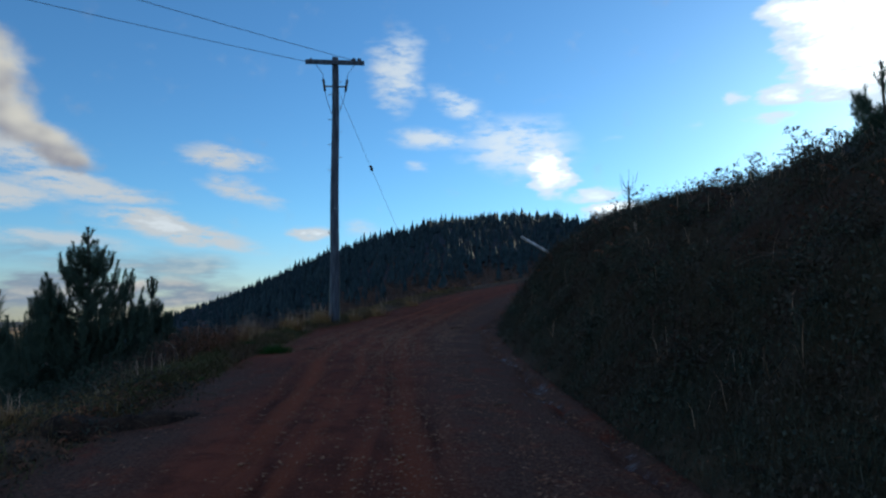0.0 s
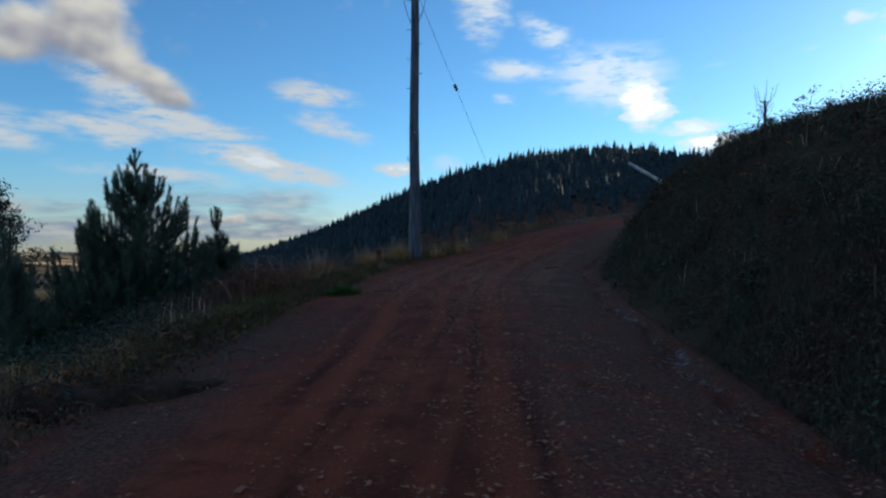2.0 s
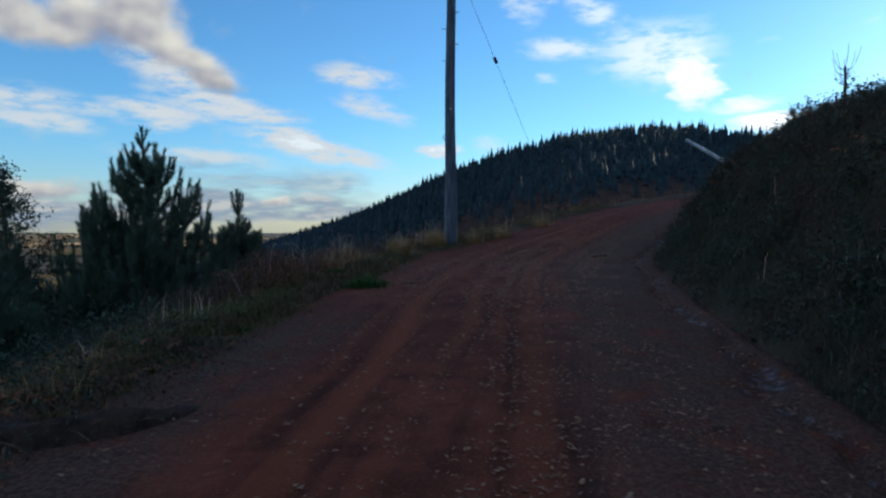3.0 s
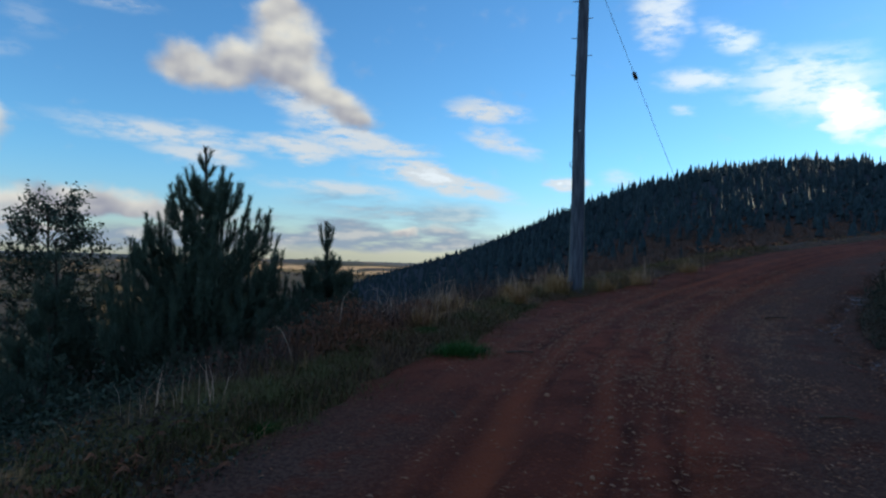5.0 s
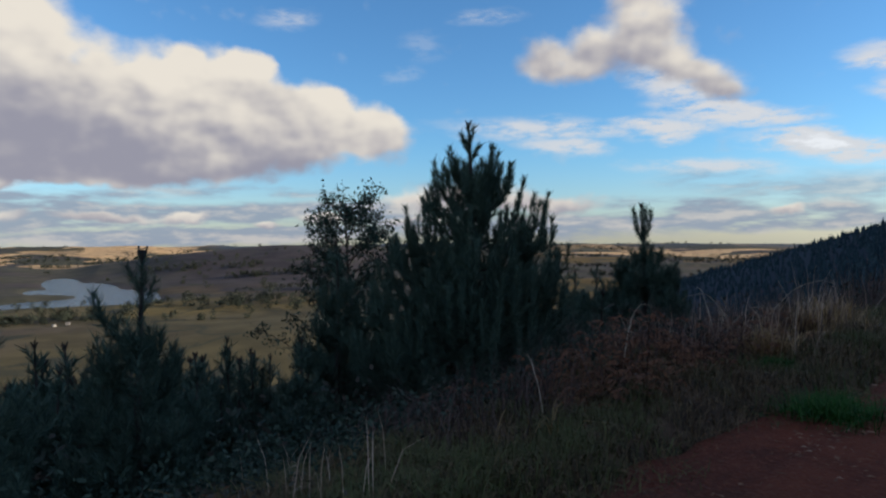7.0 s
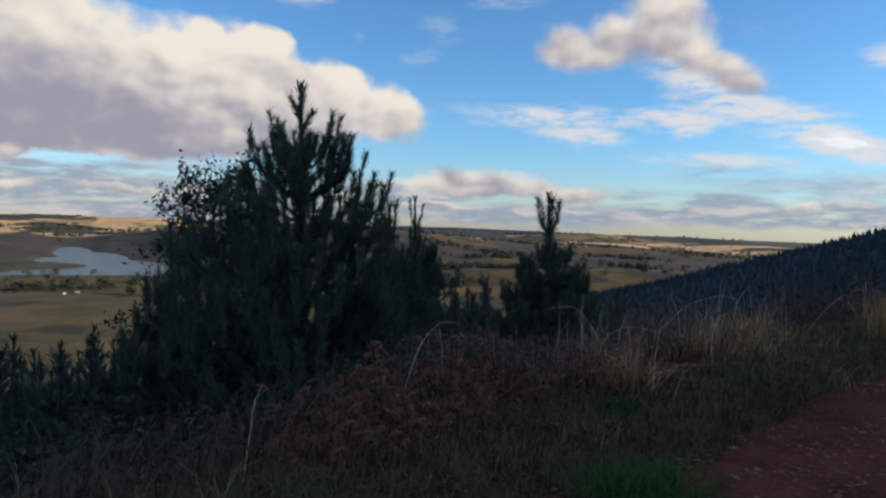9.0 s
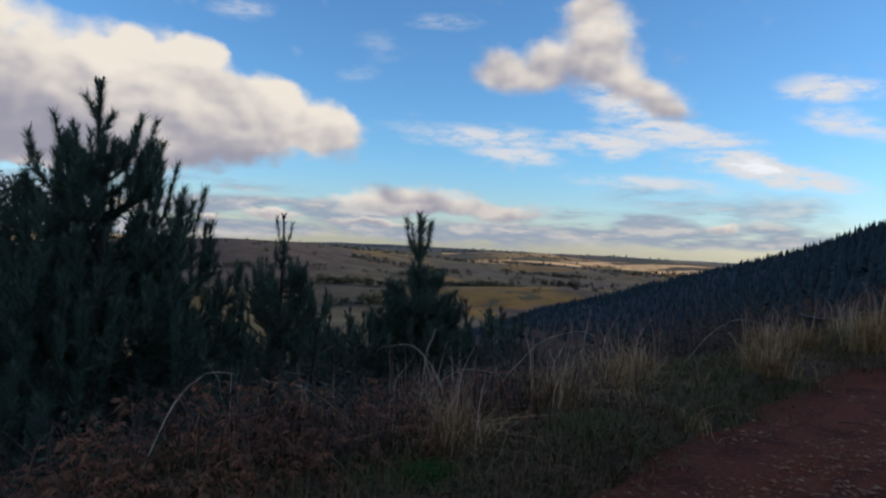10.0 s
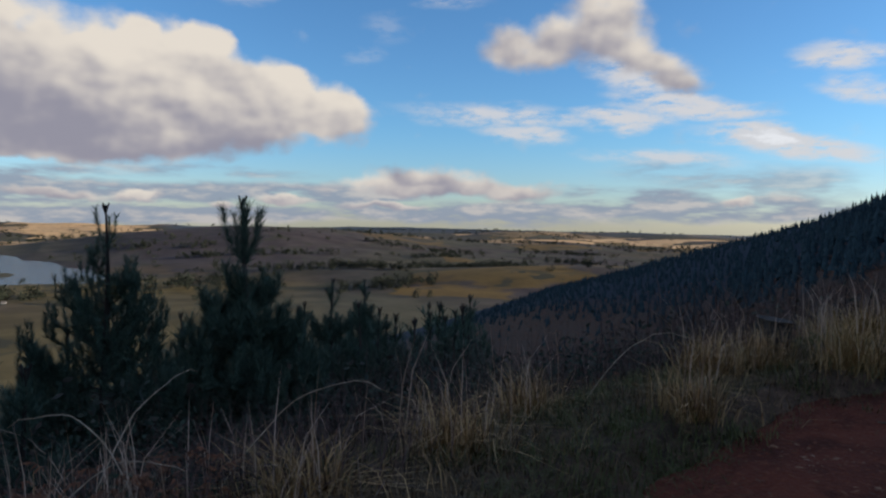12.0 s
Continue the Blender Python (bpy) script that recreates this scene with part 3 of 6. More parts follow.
def height(x, y):
    lat, road_z, s = along(x, y)
    base = hill(x, y)
    near = np.exp(-(np.maximum(np.abs(lat) - 3.0, 0) / 22.0) ** 2)
    level = road_z * near + base * (1 - near)
    fall = np.interp(-lat, [0, 2.0, 2.6, 3.4, 4.4, 6.0, 8.0, 60, 400], [0, 0, 0.05, 0.06, -0.10, -0.75, -1.45, -18.6, -130])
    left = road_z * near + (base + 0) * (1 - near) + fall * near
    bend = smooth((y - 14.5) / 5.0)
    foot = lat + (0.16 * wave(x, y, 1.5, 0.7) + 0.06 * wave(x, y, 5.0, 2.0)) * smooth((5.5 - lat) / 2.0)
    right = np.minimum(road_z, 1.2 + 0.45 * np.maximum(road_z - 1.2, 0)) * near + base * (1 - near) + np.interp(foot, BANK_D, BANK_Z) * (1 - bend) + np.interp(foot, BANK_D, BANK_BEND) * bend
    z = np.where(lat < 0, left, right)
    rough = 0.05 * wave(x, y, 1.9, 0.4) + 0.025 * wave(x, y, 5.7, 2.2)
    off = smooth((np.abs(lat) - HALF) / 1.0)
    big = 0.22 * wave(x, y, 0.55, 3.3) * smooth((np.abs(lat) - 3.0) / 4.0)
    bank_rough = (0.20 * wave(x, y, 2.6, 5.1) + 0.22 * wave(x, y, 1.1, 2.4) * smooth((5.2 - lat) / 1.0) + 0.08 * wave(x, y, 7.0, 1.4)) * smooth((lat - 2.6) / 1.2)
    z = z + off * rough + big + bank_rough
    # heap of dead growth between the big pine and the track
    u, v = (x + 5.25) * 0.55 - (y - 13.45) * 0.83, (x + 5.25) * 0.83 + (y - 13.45) * 0.55
    z = z + 0.24 * np.exp(-(u / 1.15) ** 4 - (v / 0.55) ** 2) * (1 + 0.35 * wave(x, y, 4.0, 1.2))
    c = country(x, y)
    k = 6.0
    d = z - c
    w = smooth((d + k) / (2 * k))
    z = c * (1 - w) + z * w
    under = smooth((np.where(lat < 0, left_half(y), HALF + 0.05) + 0.35 - np.abs(lat)) / 0.3)
    return z - 0.15 * under


def ground_z(x, y):
    return float(height(np.array([x]), np.array([y]))[0])


def raw_mesh(name, verts, faces, mat, smooth_shade=False):
    """faces: an (n, 3) or (n, 4) array."""
    verts, faces = np.asarray(verts, np.float32), np.asarray(faces, np.int32)
    me = bpy.data.meshes.new(name)
    n, k = faces.shape
    me.vertices.add(len(verts))
    me.vertices.foreach_set("co", verts.ravel())
    me.loops.add(n * k)
    me.loops.foreach_set("vertex_index", faces.ravel())
    me.polygons.add(n)
    me.polygons.foreach_set("loop_start", np.arange(0, n * k, k, dtype=np.int32))
    if smooth_shade:
        me.polygons.foreach_set("use_smooth", np.ones(n, bool))
    me.update(calc_edges=True)
    me.materials.append(mat)
    return me


def part(name, me, parent=None, label="", m=None):
    ob = new(name, me)
    if parent:
        ob.parent = parent
    if m is not None:
        ob.matrix_local = m
    if label:
        tagged(ob, label)
    return ob


def thing(name, label, category, at=(0, 0, 0), group="", kind=""):
    ob = new(name)
    ob.location = at
    ob.empty_display_size = 0.1
    return tagged(ob, label, category, group, kind)


def set_attr(me, name, values):
    a = me.attributes.new(name, "FLOAT", "POINT")
    a.data.foreach_set("value", np.asarray(values, np.float32))


def build_ground():
    cx, cy = -1.5, 9.0
    rings = [0.25]
    while rings[-1] < 4780:
        rings.append(rings[-1] + max(0.16, rings[-1] * 0.0235))
    rings = np.array(rings)
    # finer towards the open country
    ang = -np.radians(np.concatenate([np.arange(14, 100, 0.28), np.arange(100, 374, 0.8)]))[::-1]
    n = len(ang)
    x = np.concatenate([[cx], (cx + rings[:, None] * np.sin(ang)[None]).ravel()])
    y = np.concatenate([[cy], (cy + rings[:, None] * np.cos(ang)[None]).ravel()])
    z = height(x, y)
    i = np.arange(len(rings) - 1)[:, None] * n + 1
    j, j2 = np.arange(n)[None], (np.arange(n)[None] + 1) % n
    quads = np.stack([i + j, i + j2, i + n + j2, i + n + j], -1).reshape(-1, 4)[:, ::-1]
    me = raw_mesh("ground", np.stack([x, y, z], 1), quads, M_GROUND, True)
    lat, _, _ = along(x, y)
    r = np.hypot(x, y)
    b = np.degrees(np.arctan2(-x, y))
    set_attr(me, "verge", smooth((lat + 5.6) / 1.6) * (lat < 0) + 0.0)
    set_attr(me, "bank", smooth((lat - 2.2) / 0.5))
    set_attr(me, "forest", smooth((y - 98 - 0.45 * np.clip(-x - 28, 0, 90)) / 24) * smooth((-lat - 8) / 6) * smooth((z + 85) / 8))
    # where the painted haze blue sets in
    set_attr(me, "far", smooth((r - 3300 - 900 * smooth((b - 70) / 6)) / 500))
    set_attr(me, "field", smooth((country(x, y) + 5 - z) / 5) * smooth((r - 260) / 120))
    # reach of the painted sunlit paddocks
    set_attr(me, "sunlit_straw", smooth((r - 1900) / 500) * (0.62 + 0.60 * smooth((b - 72) / 5)))
    set_attr(me, "flat", smooth((1120 - r) / 90) * smooth((b - 58) / 10) * (0.45 + 0.55 * smooth((84 - b) / 4) * smooth((r - 800) / 80)))
    # soft outline of the painted cloud shade on the hill
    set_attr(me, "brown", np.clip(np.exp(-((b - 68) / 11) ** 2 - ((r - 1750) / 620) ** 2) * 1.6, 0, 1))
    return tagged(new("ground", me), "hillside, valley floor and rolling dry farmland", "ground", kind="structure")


build_ground()


def build_road():
    """The dirt track: crowned, with two pairs of ruts and a wet gutter on the bank side."""
    line = fine_line(ROAD, 26)
    d = np.gradient(line[:, :2], axis=0)
    d /= np.linalg.norm(d, axis=1)[:, None]
    nrm = np.stack([d[:, 1], -d[:, 0]], 1)
    wl = left_half(line[:, 1])
    wl = wl + 0.05 * np.sin(line[:, 1] * 1.7) + 0.045 * np.sin(line[:, 1] * 4.3 + 1) + 0.03 * np.sin(line[:, 1] * 7.9 + 2) + 0.02 * np.sin(line[:, 1] * 12.7)
    u = np.linspace(0, 1, 110)[None]
    L = -(wl[:, None] + 0.2) + u * (wl[:, None] + HALF + 0.95)
    P = line[:, None, :2] + nrm[:, None] * L[..., None]
    X, Y = P[..., 0], P[..., 1]
    ruts, groove = np.zeros(X.shape), np.zeros(X.shape)
    for c, w, f, amp in ((-1.30, 0.16, 0.31, 1.0), (-0.70, 0.10, 0.47, 0.7), (0.20, 0.17, 0.23, 0.9), (0.62, 0.08, 0.53, 0.5), (1.15, 0.13, 0.37, 0.6), (-2.1, 0.15, 0.29, 0.45), (-1.75, 0.07, 0.41, 0.5), (-0.25, 0.08, 0.33, 0.5)):
        wander = 0.14 * np.sin(Y * f + c * 5) + 0.05 * np.sin(Y * f * 2.9 + c)
        ruts += amp * np.exp(-((L - c - wander) / w) ** 2) * (0.75 + 0.3 * np.sin(Y * f * 1.7 + 3 * c))
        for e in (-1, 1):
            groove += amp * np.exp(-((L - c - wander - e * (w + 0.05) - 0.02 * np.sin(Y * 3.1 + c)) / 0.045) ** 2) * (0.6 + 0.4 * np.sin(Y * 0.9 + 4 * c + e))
    gut = np.exp(-((L - 2.10 - 0.09 * np.sin(Y * 1.3) - 0.07 * np.sin(Y * 4.1) - 0.03 * np.sin(Y * 9.7)) / (0.11 + 0.05 * np.sin(Y * 2.2))) ** 2)
    Z = line[:, None, 2] + 0.02 - 0.006 * L ** 2 - 0.03 * groove - 0.045 * ruts * (0.7 + 0.5 * wave(X, Y, 0.8, 1.0)) - 0.10 * gut
    Z = Z + 0.012 * wave(X, Y, 3.1, 0.3) + 0.006 * wave(X, Y, 9.0, 1.9)
    edge = np.where(L < 0, smooth((-L - wl[:, None]) / 0.2), smooth((L - HALF - 0.32) / 0.25))
    Z = Z - 0.14 * edge
    ny, nx = X.shape
    i = (np.arange(ny - 1)[:, None] * nx + np.arange(nx - 1)[None]).ravel()
    quads = np.stack([i, i + 1, i + nx + 1, i + nx], 1)
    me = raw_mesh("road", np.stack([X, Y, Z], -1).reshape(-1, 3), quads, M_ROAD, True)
    set_attr(me, "rut", np.clip(ruts, 0, 1).ravel())
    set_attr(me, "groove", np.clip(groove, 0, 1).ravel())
    left_flank = smooth((-L - (wl[:, None] - 1.55)) / 0.9) * (0.18 + 0.82 * smooth((12.5 - Y) / 3.0))
    right_flank = 0.92 * smooth((L - 0.05) / 1.0)
    set_attr(me, "edge", np.maximum(left_flank, right_flank).ravel())
    set_attr(me, "wet", np.clip(gut * 1.3, 0, 1).ravel())
    return tagged(new("road", me), "rutted red dirt track with a wet gutter", "road", kind="structure")


build_road()


def road_z(x, y):
    lat, z, _ = along(np.array([x]), np.array([y]))
    return float(z[0] + 0.015 - 0.006 * lat[0] ** 2)


def build_lake():
    n = 72
    a = np.arange(n) / n * 2 * math.pi
    c = np.array([-1290.0, 150.0])
    v = np.stack([c[0] + 560 * np.cos(a), c[1] + 330 * np.sin(a), np.full(n, -97.0)], 1)
    v = np.vstack([[(c[0], c[1], -97.0)], v])
    f = np.array([(0, 1 + k, 1 + (k + 1) % n) for k in range(n)])
    return tagged(new("water", raw_mesh("water", v, f, M_WATER)), "still grey-blue reservoir in the valley", "water", kind="structure")


build_lake()


# ---- plant geometry ----
def tube(path, radii, sides=6):
    """Vertices and quads of a tapered tube along a path."""
    path = np.asarray(path, float)
    d = np.gradient(path, axis=0)
    d /= np.linalg.norm(d, axis=1)[:, None] + 1e-9
    ref = np.where(np.abs(d[:, 2:3]) > 0.9, [[1.0, 0, 0]], [[0, 0, 1.0]])
    u = np.cross(d, ref)
    u /= np.linalg.norm(u, axis=1)[:, None] + 1e-9
    v = np.cross(d, u)
    a = np.arange(sides) / sides * 2 * math.pi
    P = path[:, None] + np.asarray(radii)[:, None, None] * (u[:, None] * np.cos(a)[None, :, None] + v[:, None] * np.sin(a)[None, :, None])
    n = len(path)
    q = []
    for i in range(n - 1):
        for k in range(sides):
            k2 = (k + 1) % sides
            q.append((i * sides + k, i * sides + k2, (i + 1) * sides + k2, (i + 1) * sides + k))
    return P.reshape(-1, 3), np.array(q)


def join(pieces):
    vs, fs, o = [], [], 0
    for v, f in pieces:
        vs.append(v), fs.append(np.asarray(f) + o)
        o += len(v)
    return np.vstack(vs), np.vstack(fs)


def needles(a, b, per_m, length, width, rng, spread=0.62):
    """Needle triangles round shoots from a to b (arrays of points)."""
    seg = b - a
    ln = np.linalg.norm(seg, axis=1)
    cnt = np.maximum((ln * per_m).astype(int), 6)
    idx = np.repeat(np.arange(len(a)), cnt)
    n = len(idx)
    t = rng.random(n) ** 0.9
    base = a[idx] + seg[idx] * t[:, None]
    ax = seg[idx] / (ln[idx][:, None] + 1e-9)
    r = rng.normal(size=(n, 3))
    r -= (r * ax).sum(1)[:, None] * ax
    r /= np.linalg.norm(r, axis=1)[:, None] + 1e-9
    way = ax * (1 - 0.35 * spread) + r * spread * (0.5 + 0.6 * rng.random(n))[:, None]
    way /= np.linalg.norm(way, axis=1)[:, None]
    L = length * (0.7 + 0.5 * rng.random(n))
    side = np.cross(way, rng.normal(size=(n, 3)))
    side /= np.linalg.norm(side, axis=1)[:, None] + 1e-9
    v = np.stack([base - side * width / 2, base + side * width / 2, base + way * L[:, None]], 1).reshape(-1, 3)
    return v, np.arange(3 * n).reshape(-1, 3)


def pine_meshes(h, seed, k=0.75, rmax=1.6, per_m=330, length=0.105, width=0.0075, neck=None, low=0.10, step=0.16, count=7, side=True, mat=None, power=0.78, even=0.0, prongs=7):
    """Trunk and needle meshes of a young pine: a cone of upswept branches that end in upright brush-like shoots.
    neck: (bottom, top) of a bare stretch below a tuft, as shares of the height."""
    rng = np.random.default_rng(seed)
    n = 10
    zz = np.linspace(0, h, n)
    tr = np.stack([0.025 * np.sin(zz * 2 + seed), 0.025 * np.cos(zz * 1.7 + seed), zz], 1)
    wood = [tube(tr, 0.016 * h * (1 - zz / h) ** 0.8 + 0.007, 7)]
    A, B = [], []

    def trunk_at(z):
        return np.array([np.interp(z, zz, tr[:, 0]), np.interp(z, zz, tr[:, 1]), z])
    crown = h * (neck[0] + 0.12) if neck else h - 0.22
    z = low * h
    turn = rng.random() * 6.28
    while z < (h * neck[0] if neck else h - 0.72 + 0.25 * even):
        dz = crown - z
        reach = min(rmax, k * dz ** power) * (0.62 + 0.38 * min(1.0, z / (0.28 * h)))
        turn += 1.1
        for j in range(count):
            a = turn + j * 6.283 / count + rng.normal(0, 0.25)
            R = reach * (0.60 + 0.18 * even + (0.46 - 0.24 * even) * rng.random())
            zt = z + 0.10 * rng.normal()
            z0 = max(0.05, zt - R * (0.45 + 0.35 * z / h))
            out = np.array([math.cos(a), math.sin(a), 0])
            m = 6
            t = np.linspace(0, 1, m)
            p = trunk_at(z0) + out[None] * (R * t ** 0.85)[:, None]
            p[:, 2] = z0 + (zt - z0) * t ** 1.5 + 0.02 * rng.normal(size=m)
            wood.append(tube(p[::2], np.linspace(0.008 + 0.006 * R, 0.003, 3), 3))
            for i in range(1 if R > 0.5 else 0, m - 1):
                A.append(p[i]), B.append(p[i + 1])
            rise = 0.15 + 0.28 * rng.random() ** 1.4 + even * (0.06 + 0.16 * rng.random())
            c = np.array([out[0] * 0.22, out[1] * 0.22, 1.0]) * rise * min(1.0, 0.35 + 0.45 * dz)
            A.append(p[-1]), B.append(p[-1] + c)
            if not side:
                continue
            for i in range(2, m):
                for s in (-1, 1):
                    if rng.random() < 0.22 + 0.55 * even * max(0.0, 1 - dz / 1.9):
                        continue
                    ta = a + s * (0.6 + 0.4 * rng.random())
                    ls = (0.10 + 0.22 * R) * (0.6 + 0.6 * rng.random())
                    w = np.array([math.cos(ta) * 0.7, math.sin(ta) * 0.7, 0.35 + 0.3 * rng.random()])
                    q1 = p[i] + w * ls * 0.7
                    q2 = q1 + np.array([w[0] * 0.12, w[1] * 0.12, 1.0]) * (0.03 + ls * (0.55 + 0.4 * rng.random()))
                    A.append(p[i]), B.append(q1), A.append(q1), B.append(q2)
        z += step * (0.8 + 0.4 * rng.random())
    if neck:
        q = trunk_at(h * neck[1])
        for j in range(prongs):
            a = j * (0.9 if prongs > 4 else 2.1) + (0.6 if prongs < 5 else 0.0)
            lean = 0.05 + 0.07 * (j % 3) if prongs > 4 else 0.12
            e = np.array([math.cos(a) * lean, math.sin(a) * lean, h * (1 - neck[1]) * (0.72 + 0.28 * rng.random())])
            mid = q + e * np.array([0.75, 0.75, 0.5])
            A.append(q), B.append(mid), A.append(mid), B.append(q + e)
    else:
        A.append(trunk_at(h - 0.75)), B.append(trunk_at(h - 0.06))
        for j in range(6):
            a = j * 1.05 + rng.random()
            q = trunk_at(h - 0.50 + 0.04 * j)
            A.append(q), B.append(q + np.array([math.cos(a) * 0.10, math.sin(a) * 0.10, 0.16 + 0.06 * rng.random()]))
    A, B = np.array(A), np.array(B)
    nv, nf = needles(A, B, per_m, length, width, rng)
    tips = []
    for j in range(5):
        a = j * 1.257
        q = trunk_at(h) - np.array([0, 0, 0.10])
        tips.append(tube([q, q + np.array([math.cos(a) * 0.035, math.sin(a) * 0.035, 0.09 + 0.03 * (j % 2)])], [0.011, 0.008], 4))
    wv, wf = join(wood + tips)
    return raw_mesh("trunk", wv, wf, M_BARK, True), raw_mesh("crown", nv, nf, mat or M_NEEDLE)


def pine(x, y, top, seed, label, group="", sink=0.1, **kw):
    z = ground_z(x, y) - sink
    ob = thing("pine_tree", label, "tree", (x, y, z), group)
    tr, nd = pine_meshes(top - z, seed, **kw)
    part("trunk", tr, ob), part("crown", nd, ob)
    return ob


pine(-7.33, 13.23, 3.335, 3, "tall young dark green pine with upswept brush-like shoots", k=0.62, power=0.95, even=1.0, rmax=1.48, step=0.17, count=8, per_m=470, length=0.10)
pine(-7.6, 16.8, 2.48, 5, "young pine with a bushy tuft above a bare neck", k=0.66, rmax=0.74, neck=(0.66, 0.77), per_m=380, length=0.12)
pine(-9.86, 16.11, 2.42, 8, "young slender pine with a forked tip on the slope", k=0.62, rmax=1.1, neck=(0.76, 0.85), prongs=3, per_m=320, length=0.085)


# ---- utility pole ----
def box(c, s, rot=None):
    c, s = np.asarray(c, float), np.asarray(s, float) / 2
    v = np.array([(i, j, k) for i in (-1, 1) for j in (-1, 1) for k in (-1, 1)], float) * s
    if rot is not None:
        v = v @ np.asarray(rot.to_3x3()).T
    f = np.array([(0, 1, 3, 2), (4, 6, 7, 5), (0, 4, 5, 1), (2, 3, 7, 6), (0, 2, 6, 4), (1, 5, 7, 3)])
    return v + c, f


def rod(a, b, r0, r1=None, sides=8, n=2):
    a, b = np.asarray(a, float), np.asarray(b, float)
    t = np.linspace(0, 1, n)
    v, f = tube(a + (b - a) * t[:, None], r0 + ((r0 if r1 is None else r1) - r0) * t, sides)
    v = np.vstack([v, [a, b]])
    m = len(v)
    caps = []
    for k in range(sides):
        k2 = (k + 1) % sides
        caps.append((m - 2, k2, k, m - 2))
        e = (n - 1) * sides
        caps.append((m - 1, e + k, e + k2, m - 1))
    return v, f, caps


def solid(name, pieces, mat, parent, label="", smooth_shade=True):
    """One mesh out of boxes and rods."""
    me = bpy.data.meshes.new(name)
    vs, fs, o = [], [], 0
    for p in pieces:
        vs += [tuple(q) for q in p[0]]
        fs += [tuple(int(i) + o for i in q) for q in p[1]]
        if len(p) > 2:
            fs += [tuple(int(i) + o for i in q[:3]) for q in p[2]]
        o += len(p[0])
    me.from_pydata(vs, [], fs)
    for p in me.polygons:
        p.use_smooth = smooth_shade and len(p.vertices) == 4
    me.materials.append(mat)
    return part(name, me, parent, label)


PX, PY = -3.54, 20.97


def build_pole():
    z0 = ground_z(PX, PY) - 0.25
    top = 10.02 - z0
    ob = thing("utility_pole", "weathered wooden power pole with crossarm and step pegs beside the track", "power pole", (PX, PY, z0))
    n = 24
    zz = np.linspace(0, top, n)
    v, f = tube(np.stack([0.012 * np.sin(zz * 1.1), 0.012 * np.cos(zz * 0.9), zz], 1), np.linspace(0.165, 0.105, n), 14)
    v = np.vstack([v, [(0, 0, top)]])
    caps = [(len(v) - 1, (n - 1) * 14 + k, (n - 1) * 14 + (k + 1) % 14) for k in range(14)]
    solid("shaft", [(v, f, [c + (0,) for c in caps])], M_POLE, ob)
    # stake bolted to the foot
    solid("stake", [rod((0.125, 0.03, 0.0), (0.085, 0.02, 2.95), 0.075, 0.06, 8, 6)], M_STUB, ob, "pale greenish timber stake strapped to the foot")
    solid("stake", [rod((-0.145, 0.04, 0.0), (-0.10, 0.03, 2.5), 0.05, 0.04, 8, 6)], M_STUB, ob, "pale greenish timber stake strapped to the foot")
    d = Vector((0.995, 0.10, 0)).normalized()      # line of the crossarm
    rz = Matrix.Rotation(math.atan2(d.y, d.x), 4, "Z")
    ah = top - 0.22
    solid("crossarm", [box((d.y * 0.15, -d.x * 0.15, ah), (1.95, 0.10, 0.13), rz)], M_POLE, ob, "", False)
    for s in (-1, 1):
        e = d * s * 0.93
        if s < 0:
            solid("insulator", [rod((e.x * 1.05, e.y * 1.05, ah + 0.02), (e.x * 0.82, e.y * 0.82, ah + 0.13), 0.055, 0.07, 10, 3)], M_PORCELAIN, ob, "dark porcelain insulator")
        else:
            for q in (0.66, 0.86):
                solid("insulator", [rod((e.x * q, e.y * q, ah + 0.06), (e.x * q, e.y * q, ah + 0.2), 0.06, 0.07, 10, 2)], M_PORCELAIN, ob, "dark porcelain insulator")
    fh = top - 1.0
    for s in (-1, 1):
        q = d * s * 0.36
        solid("fuse_bracket", [rod((d.x * s * 0.08, d.y * s * 0.08, fh), (q.x, q.y, fh), 0.03)], M_STEEL, ob)
        solid("fuse_holder", [rod((q.x * 1.1, q.y * 1.1, fh + 0.24), (q.x * 0.95, q.y * 0.95, fh - 0.16), 0.045, 0.04, 8, 4)], M_PORCELAIN, ob, "dark drop-out fuse holder")
        path = [Vector((d.x * s * 0.66, d.y * s * 0.66, ah)), Vector((q.x * 1.15, q.y * 1.15, fh + 0.42)), Vector((q.x * 1.1, q.y * 1.1, fh + 0.22))]
        solid("lead", [tube(np.array([tuple(p) for p in path]), [0.010] * 3, 5)], M_WIRE, ob)
        path = [Vector((q.x * 0.95, q.y * 0.95, fh - 0.16)), Vector((q.x * 0.75, q.y * 0.75, fh - 0.5)), Vector((d.x * s * 0.11, d.y * s * 0.11, fh - 0.95))]
        solid("lead", [tube(np.array([tuple(p) for p in path]), [0.010] * 3, 5)], M_WIRE, ob)
    k = 0
    z = top - 0.85
    while z > 5.0:
        s = -1 if k % 2 else 1
        solid("step_peg", [rod((0.08 * s, 0, z), (0.235 * s, -0.02, z + 0.01), 0.010, 0.010, 6)], M_STEEL, ob)
        z -= 0.43
        k += 1
    solid("number_tag", [box((0.02, -0.142, 3.9), (0.07, 0.008, 0.025))], M_TAG, ob, "small pale tag", False)
    solid("eye_loop", [tube([(-0.14, -0.02, 3.08), (-0.19, -0.03, 3.11), (-0.20, -0.03, 3.19), (-0.14, -0.02, 3.22)], [0.012] * 4, 5)], M_WIRE, ob)
    # guy wire with its strain insulator
    a = Vector((0.08, 0.05, top - 1.1))
    b = Vector((3.05, 10.1, 0.4))
    g = thing("guy_wire", "thin steel guy wire with a dark strain insulator", "wire", (PX, PY, z0))
    solid("strand", [rod(a, b, 0.006, 0.006, 5, 12)], M_WIRE, g)
